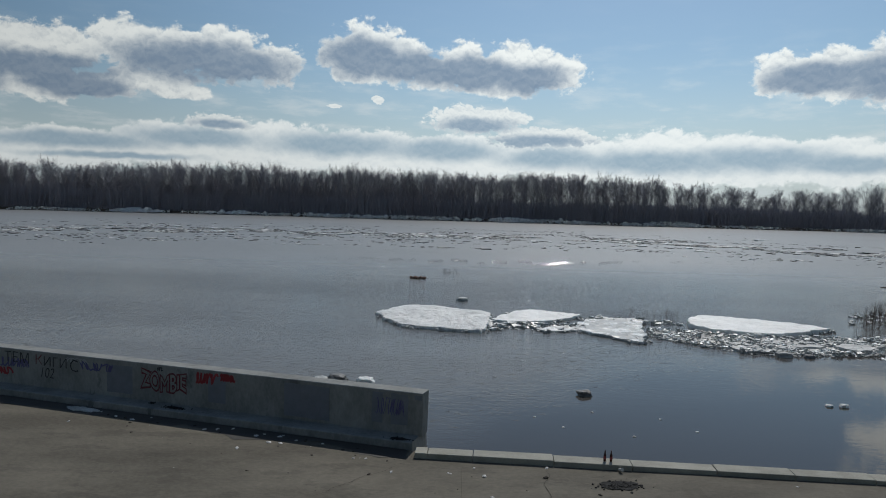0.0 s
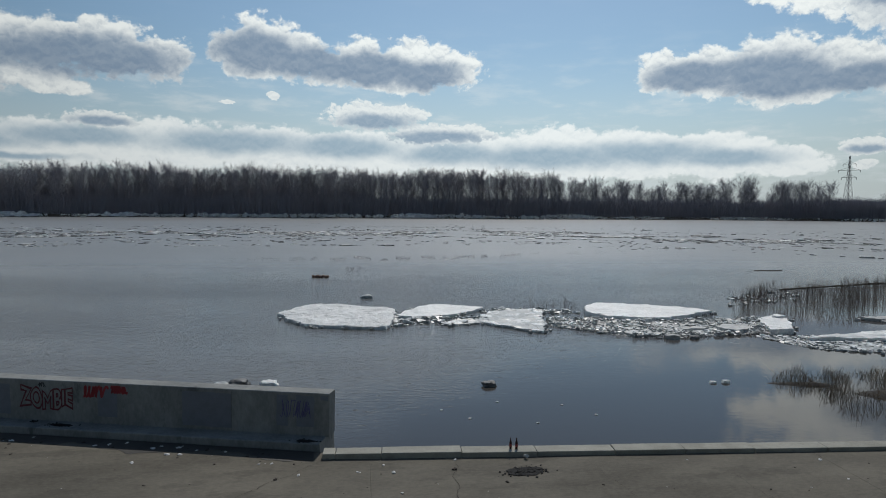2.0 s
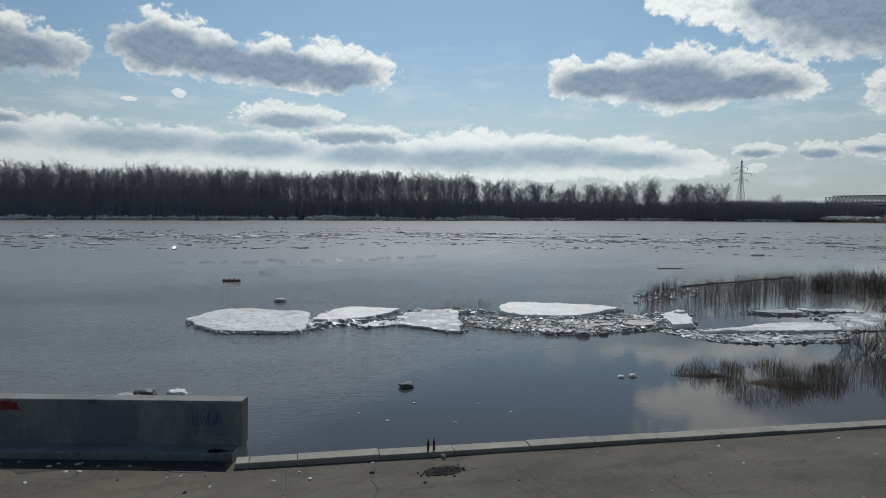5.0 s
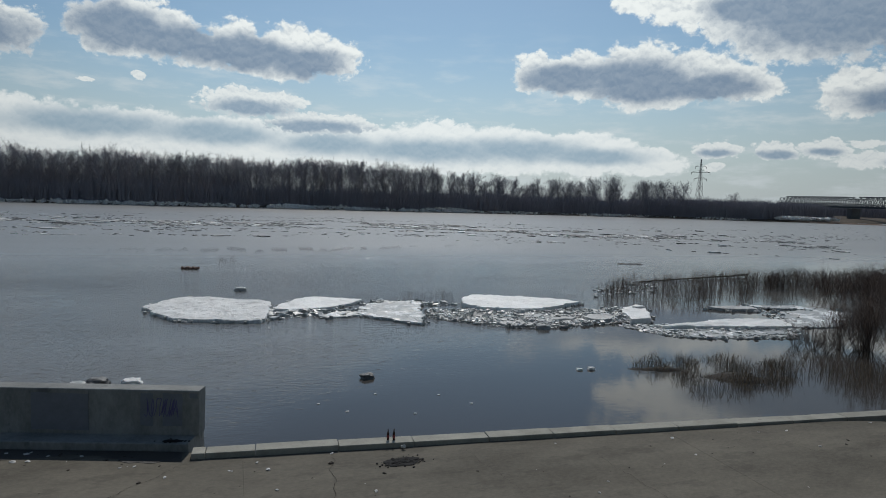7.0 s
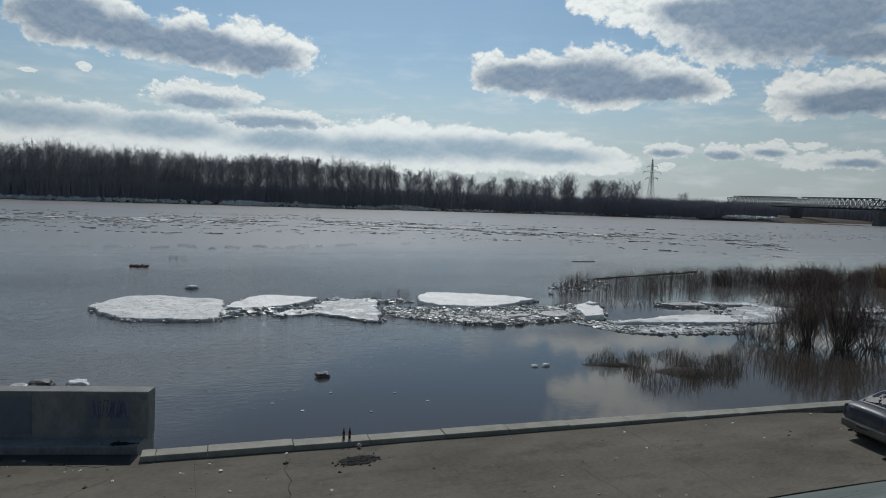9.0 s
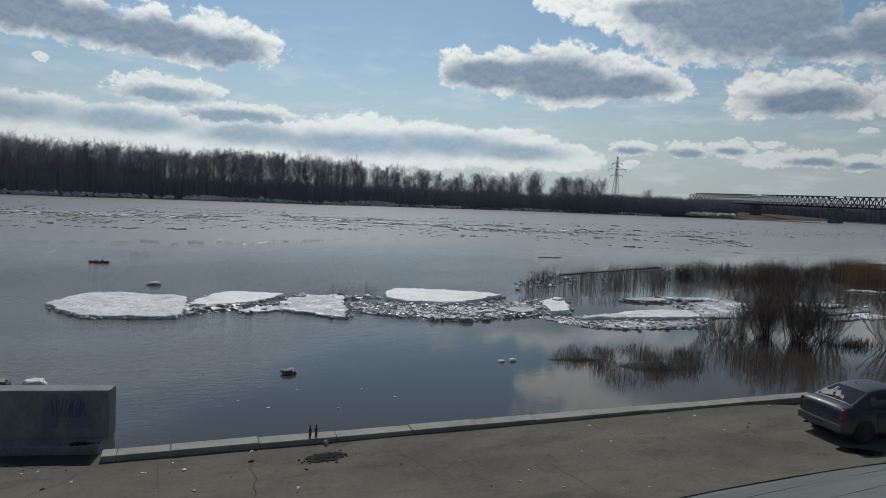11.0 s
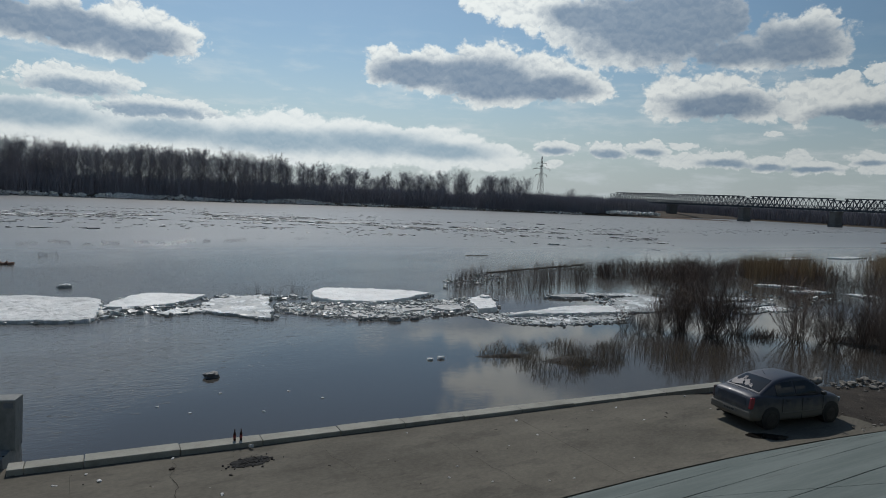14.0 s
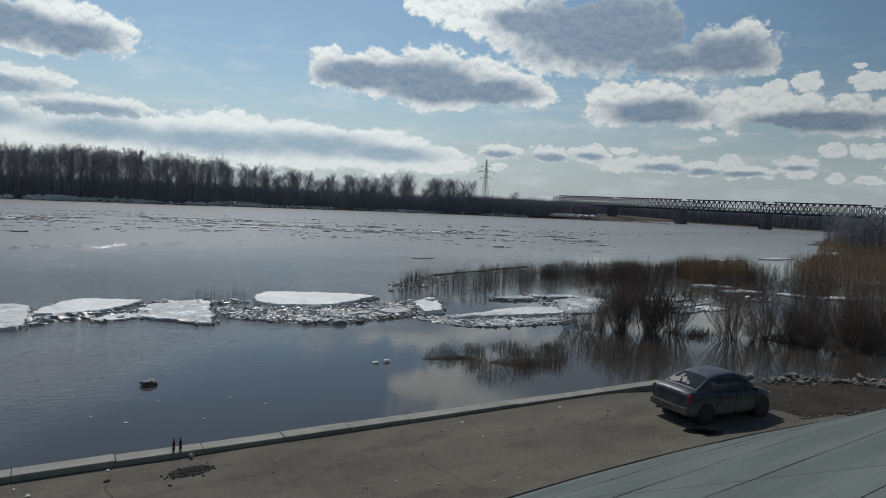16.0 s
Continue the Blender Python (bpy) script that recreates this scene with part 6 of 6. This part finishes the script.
scrawl(-6.62, 1.12, 0.48, 0.22, 5, RED_PAINT, "red graffiti tag", 5, 0.06)
scrawl(-12.0, 0.98, 1.3, 0.26, 7, BLUE_PAINT, "violet graffiti scrawl", 7, 0.05)
scrawl(-15.4, 0.80, 1.2, 0.30, 6, BLUE_PAINT, "violet graffiti scrawl", 9, 0.05)
scrawl(-12.6, 1.18, 0.9, 0.14, 5, WHITE_PAINT, "white graffiti scrawl", 11, 0.025)
scrawl(-15.6, 0.52, 0.7, 0.22, 4, RED_PAINT, "red graffiti scrawl", 13, 0.07)
scrawl(-16.6, 0.75, 1.0, 0.4, 5, RED_PAINT, "red graffiti scrawl", 14, 0.06)
scrawl(-1.45, 0.70, 0.85, 0.5, 6, BLUE_PAINT, "faded violet graffiti scrawl", 15, 0.02)
scrawl(-8.95, 1.22, 0.25, 0.12, 3, BLACK_PAINT, "black graffiti crown", 17, 0.03)
for x, z, w, h in ((-7.05, 0.42, 1.1, 0.85), (-4.4, 0.30, 1.5, 1.0), (-1.55, 0.45, 1.1, 0.88), (-10.9, 0.35, 1.0, 0.9), (-0.26, 1.22, 0.2, 0.13)):
    bm = bmesh.new()
    n = 14
    ring = []
    for i in range(n * 4):
        s, a = divmod(i, n)
        a /= n
        px, pz = ((a, 0), (1, a), (1 - a, 1), (0, 1 - a))[s]
        ring.append(bm.verts.new((x + w * px + 0.035 * noise.noise((px * 6, pz * 6, x)), -0.0015, z + h * pz + 0.035 * noise.noise((pz * 6, px * 6, x + 5)))))
    bm.faces.new(ring)
    bmesh.ops.triangulate(bm, faces=bm.faces[:])
    part("paint_patch", bm, GREY_PAINT, wall, "blue-grey patch of overpainted graffiti")

# ---- bottles, ash and litter ----
BOTTLE = glass_material("brown_bottle_glass", (0.045, 0.012, 0.010), 0.06)
bottle = thing("bottle", "empty dark brown glass beer bottle standing on the kerb", "bottle", (4.47, 17.36, 0.14), 0, "bottles on the kerb")
bm = bmesh.new()
spun(bm, [(0.030, 0.0), (0.036, 0.008), (0.036, 0.165), (0.030, 0.195), (0.016, 0.235), (0.014, 0.285), (0.016, 0.287), (0.016, 0.30), (0.013, 0.30)], 20)
for f in bm.faces:
    f.smooth = True
part("glass", bm, BOTTLE, bottle)
bm = bmesh.new()
spun(bm, [(0.0365, 0.06), (0.0368, 0.065), (0.0368, 0.135), (0.0365, 0.14)], 20)
part("paper_label", bm, paint("label_red", (0.30, 0.05, 0.05)), bottle, "dull red paper label")
copy_thing(bottle, pose(4.63, 17.34, 0.14, 0, 0, 60))

CHAR = material("charcoal", (0.010, 0.010, 0.010), (0.035, 0.034, 0.033), 0.9, 20, 4, 0.0)


def ash_heap(x, y, z, rx, ry, count, label, seed, turn=0.0):
    rr = random.Random(seed)
    ob = thing("ash_heap", label, "ash", (x, y, z), turn)
    places = []
    for _ in range(count):
        a, d = rr.uniform(0, 6.28), abs(rr.gauss(0, 0.5))
        s = rr.uniform(0.015, 0.055)
        places.append((rx * d * math.cos(a), ry * d * math.sin(a), s * 0.15, s, 0.4))
    tagged(part("cinder", lump_mesh("cinder", places, CHAR), None, ob), kind="stuff")
    n = 40
    bm = bmesh.new()
    ring = [bm.verts.new((rx * 0.8 * (1 + 0.4 * noise.noise((math.cos(t) * 1.7, math.sin(t) * 1.7, seed))) * math.cos(t), ry * 0.8 * (1 + 0.4 * noise.noise((math.cos(t) * 2.2, math.sin(t) * 2.2, seed + 4))) * math.sin(t), 0.012)) for t in [2 * math.pi * k / n for k in range(n)]]
    bm.faces.new(ring)
    part("scorch", bm, CHAR, ob, "black scorched patch")
    return ob


ash_heap(4.55, 16.12, 0.005, 0.62, 0.30, 420, "burnt-out black campfire ashes on the pavement", 3, 8)
ash_heap(-8.2, 20.62, 0.20, 0.42, 0.14, 120, "black burnt rubbish on the wall's ledge", 4, ANG)
ash_heap(-1.05, 18.42, 0.20, 0.36, 0.13, 90, "black burnt rubbish on the wall's ledge", 5, ANG)
ash_heap(-9.1, 21.05, 0.20, 0.12, 0.08, 30, "small black scrap heap on the ledge", 6, ANG)


def scrap_mesh(seed, size):
    """A crumpled sheet."""
    bm = bmesh.new()
    bmesh.ops.create_icosphere(bm, subdivisions=2, radius=size / 2)
    for v in bm.verts:
        v.co = v.co * (1 + 0.8 * noise.noise(v.co * (2.2 / size) + Vector((seed, 0, 0))))
        v.co.z = v.co.z * 0.42 + size * 0.16
    return bm


LEAF_DARK = material("dark_scrap", (0.03, 0.027, 0.023), (0.10, 0.085, 0.07), 0.9, 20, 2, 0.0, spread=0.4, own=True)
scraps = []
for k, (mat, lab) in enumerate(((PAPER, "crumpled white paper scrap lying on the pavement"), (PAPER, "crumpled pale plastic wrapper lying on the pavement"), (LEAF_DARK, "small dark scrap lying on the pavement"), (LEAF_DARK, "brown clod lying on the pavement"))):
    me = bpy.data.meshes.new("litter")
    b = scrap_mesh(k * 3.1, 1.0)
    b.to_mesh(me), b.free()
    me.materials.append(mat)
    scraps.append((me, lab))


def litter(x, y, size, k, z=0.0):
    ob = tagged(new("litter", scraps[k][0]), scraps[k][1], "litter", "litter on the pavement")
    size *= 0.62 if k < 2 else 0.5
    ob.matrix_basis = pose(x, y, z, 0, 0, (x * 77) % 360) @ Matrix.Diagonal((size, size * 0.7, size * 0.8, 1))


for x, y, s, k in ((-8.74, 20.2, 0.16, 0), (-8.39, 20.1, 0.14, 2), (-6.81, 19.3, 0.2, 1), (-6.45, 19.35, 0.2, 0), (-6.0, 19.4, 0.18, 1), (-4.68, 18.38, 0.24, 0), (-4.34, 18.34, 0.2, 0), (-4.4, 18.95, 0.14, 0),
                   (-5.42, 17.9, 0.2, 1), (-3.32, 17.55, 0.18, 2), (-3.18, 18.4, 0.18, 1), (-2.19, 17.41, 0.12, 1), (-1.86, 17.41, 0.14, 0), (-1.12, 16.56, 0.16, 1), (0.39, 16.56, 0.1, 0), (-3.96, 18.6, 0.16, 1),
                   (-5.71, 17.49, 0.1, 2), (-4.72, 16.41, 0.14, 2), (-1.66, 16.38, 0.22, 3), (-7.2, 19.6, 0.2, 2), (-10.8, 20.6, 0.18, 0), (-11.4, 20.9, 0.25, 1)):
    litter(x, y, s, k)
for x, y, s, k in ((0.33, 16.59, 0.12, 0), (1.23, 16.46, 0.22, 1), (1.0, 16.96, 0.14, 1), (2.9, 17.1, 0.16, 0), (2.78, 16.46, 0.3, 3), (3.52, 14.6, 0.18, 1), (1.35, 15.24, 0.16, 0), (3.94, 15.54, 0.2, 3), (6.22, 15.1, 0.14, 2), (7.82, 14.66, 0.1, 2),
                   (9.05, 16.34, 0.1, 0), (8.55, 13.23, 0.12, 0), (7.77, 13.24, 0.1, 2), (12.62, 15.9, 0.18, 0), (11.6, 15.52, 0.1, 2), (12.44, 14.66, 0.12, 0), (10.12, 14.35, 0.12, 2), (10.69, 12.05, 0.1, 1), (11.35, 11.89, 0.1, 0)):
    litter(x, y, s, k)
for x, y, s, k in ((16.57, 15.6, 0.16, 0), (15.58, 15.7, 0.1, 1), (17.75, 14.49, 0.16, 2), (17.39, 14.23, 0.16, 2), (16.47, 14.3, 0.12, 1), (19.95, 15.55, 0.16, 0), (12.95, 14.61, 0.1, 2), (17.28, 13.35, 0.1, 3), (14.16, 14.39, 0.1, 2), (9.1, 13.73, 0.1, 1),
                   (11.0, 11.42, 0.2, 2), (13.67, 11.2, 0.22, 0), (12.27, 11.3, 0.18, 1), (11.16, 11.36, 0.16, 3), (19.0, 11.0, 0.14, 0), (21.9, 10.7, 0.16, 1), (16.9, 11.2, 0.1, 2)):
    litter(x, y, s, k)
rr = random.Random(55)
for _ in range(70):
    x = rr.uniform(-10, 20)
    y = rr.uniform(toe(x) + 0.4, (kerb_y(x) if x > -0.6 else ledge_y(x)) - 0.2)
    litter(x, y, rr.uniform(0.035, 0.09), rr.choice((0, 1, 2, 2, 3, 3)))
# rubbish gathered at the foot of the wall
for _ in range(90):
    x = rr.uniform(-12, -0.9)
    litter(x, ledge_y(x) - 0.2 - abs(rr.gauss(0, 0.4)), 0.04 + 0.2 * rr.random() ** 2.5, rr.choice((1, 0, 2, 2, 3, 3, 3)))

# white cup by the kerb
cup = thing("paper_cup", "white paper cup lying beside the kerb", "cup", (4.77, 17.02, 0.05))
bm = bmesh.new()
spun(bm, [(0.035, 0.0), (0.037, 0.005), (0.048, 0.11), (0.050, 0.113)], 18)
part("cup_wall", bm, PAPER, cup).matrix_basis = pose(0, 0, 0, 70, 0, 30)

# cracks in the slabs
def crack(x0, y0, x1, y1, wide, seed):
    n = 26
    verts, faces = [], []
    for i in range(n + 1):
        a = i / n
        x, y = x0 + (x1 - x0) * a + 0.16 * noise.noise((a * 5, seed, 0)) + 0.05 * noise.noise((a * 22, seed, 3)), y0 + (y1 - y0) * a
        w = wide * (0.4 + 0.8 * abs(noise.noise((a * 9, seed, 7)))) * (1 - 0.6 * abs(2 * a - 1))
        verts += [(x - w, y, 0.0125), (x + w, y, 0.0125)]
    faces = [(2 * i, 2 * i + 1, 2 * i + 3, 2 * i + 2) for i in range(n)]
    part("crack", mesh_of("crack", verts, faces, DIRT), None, pavement, "dark crack")


crack(2.85, 16.9, 2.5, 14.0, 0.012, 1)
crack(-0.7, 17.3, -2.9, 15.0, 0.012, 2)
crack(9.75, 15.8, 10.0, 11.4, 0.008, 3)
crack(6.4, 16.6, 6.9, 13.2, 0.006, 4)
crack(15.6, 15.9, 16.4, 12.6, 0.006, 5)
# long splits in the slope
for x0, y0, x1, y1, s in ((14.5, 8.2, 26.0, 7.8, 1), (16.5, 6.6, 27.5, 7.6, 2), (18.0, 5.2, 27.0, 6.0, 3), (13.5, 9.6, 20.0, 9.4, 4)):
    verts, faces, n = [], [], 40
    for i in range(n + 1):
        a = i / n
        x, y = x0 + (x1 - x0) * a, y0 + (y1 - y0) * a + 0.12 * noise.noise((a * 5, s, 0))
        w = 0.03 * (0.3 + abs(noise.noise((a * 7, s, 2))))
        for yy in (y - w, y + w):
            verts.append((x, yy, 5.2 * (toe(x) - yy) / (toe(x) - 0.5) + 0.016))
    faces = [(2 * i, 2 * i + 2, 2 * i + 3, 2 * i + 1) for i in range(n)]
    part("crack", mesh_of("crack", verts, faces, DIRT), None, slope, "dark open joint")

# ---- rubble at the water's edge ----
stone_meshes = []
for k in range(6):
    bm = bmesh.new()
    bmesh.ops.create_icosphere(bm, subdivisions=2, radius=0.5)
    for v in bm.verts:
        p = v.co.copy()
        m = max(abs(p.x), abs(p.y), abs(p.z))
        p = p.lerp(p * (0.5 / m), 0.35) * (1 + 0.7 * noise.noise(p * 2.4 + Vector((k * 7, 0, 0))) + 0.25 * noise.noise(p * 6 + Vector((0, k * 5, 0))))
        v.co = Vector((p.x, p.y * 0.8, p.z * 0.6))
    me = bpy.data.meshes.new("stone")
    bm.to_mesh(me), bm.free()
    me.materials.append(ROCK)
    stone_meshes.append(me)
rr = random.Random(77)
for k in range(240):
    a = rr.random()
    x = 24.6 + 8.0 * a
    y = 15.8 - 0.62 * (x - 24.6) + 0.35 * math.sin(x * 2) + rr.gauss(0, 0.38)
    s = 0.05 + 0.36 * rr.random() ** 2.2
    ob = tagged(new("stone", stone_meshes[k % 6]), "pale broken concrete stone at the water's edge", "stone", "rubble at the water's edge")
    ob.matrix_basis = pose(x, y, 0.02 + 0.12 * s, rr.uniform(-20, 20), rr.uniform(-20, 20), rr.uniform(0, 360)) @ Matrix.Diagonal((s, s, s, 1))
for k in range(70):
    x = rr.uniform(22.2, 28.5)
    y = toe(x) + 0.1 + abs(rr.gauss(0, 0.28))
    s = 0.025 + 0.15 * rr.random() ** 2.5
    ob = tagged(new("stone", stone_meshes[k % 6]), "broken stone at the foot of the slope", "stone", "rubble at the slope's foot")
    ob.matrix_basis = pose(x, y, 0.03 + 0.1 * s, 0, 0, rr.uniform(0, 360)) @ Matrix.Diagonal((s, s, s, 1))

DIRT_CLOD = material("dry_clods", (0.06, 0.052, 0.042), (0.20, 0.18, 0.15), 0.9, 12.0, 2.0, 0.01)
# pale crumbs and grit strewn over the bare earth
grit = []
for _ in range(260):
    x = rr.uniform(22.6, 31)
    y = rr.uniform(toe(x) + 0.2, max(toe(x) + 0.6, 15.2 - 0.6 * max(0, x - 25)))
    grit.append((x, y, 0.04, 0.012 + 0.05 * rr.random() ** 3, 0.5))
lumps("grit", grit, DIRT_CLOD, "pale grit and crumbs on bare earth", "grit")

# slush left in the shade of the wall
bm = bmesh.new()
bmesh.ops.create_icosphere(bm, subdivisions=4, radius=1.0)
for v in bm.verts:
    p = v.co
    k = 1 + 0.35 * noise.noise(p * 2.3)
    v.co = Vector((p.x * 0.6 * k, p.y * 0.16 * k, max(-0.02, p.z * 0.07 * k + 0.03 * noise.noise(p * 6))))
slush = part("slush", bm, DIRTY_ICE)
slush.matrix_basis = pose(-11.2, 20.8, 0.0, 0, 0, ANG)
tagged(slush, "melting grey slush strip at the foot of the wall", "slush")
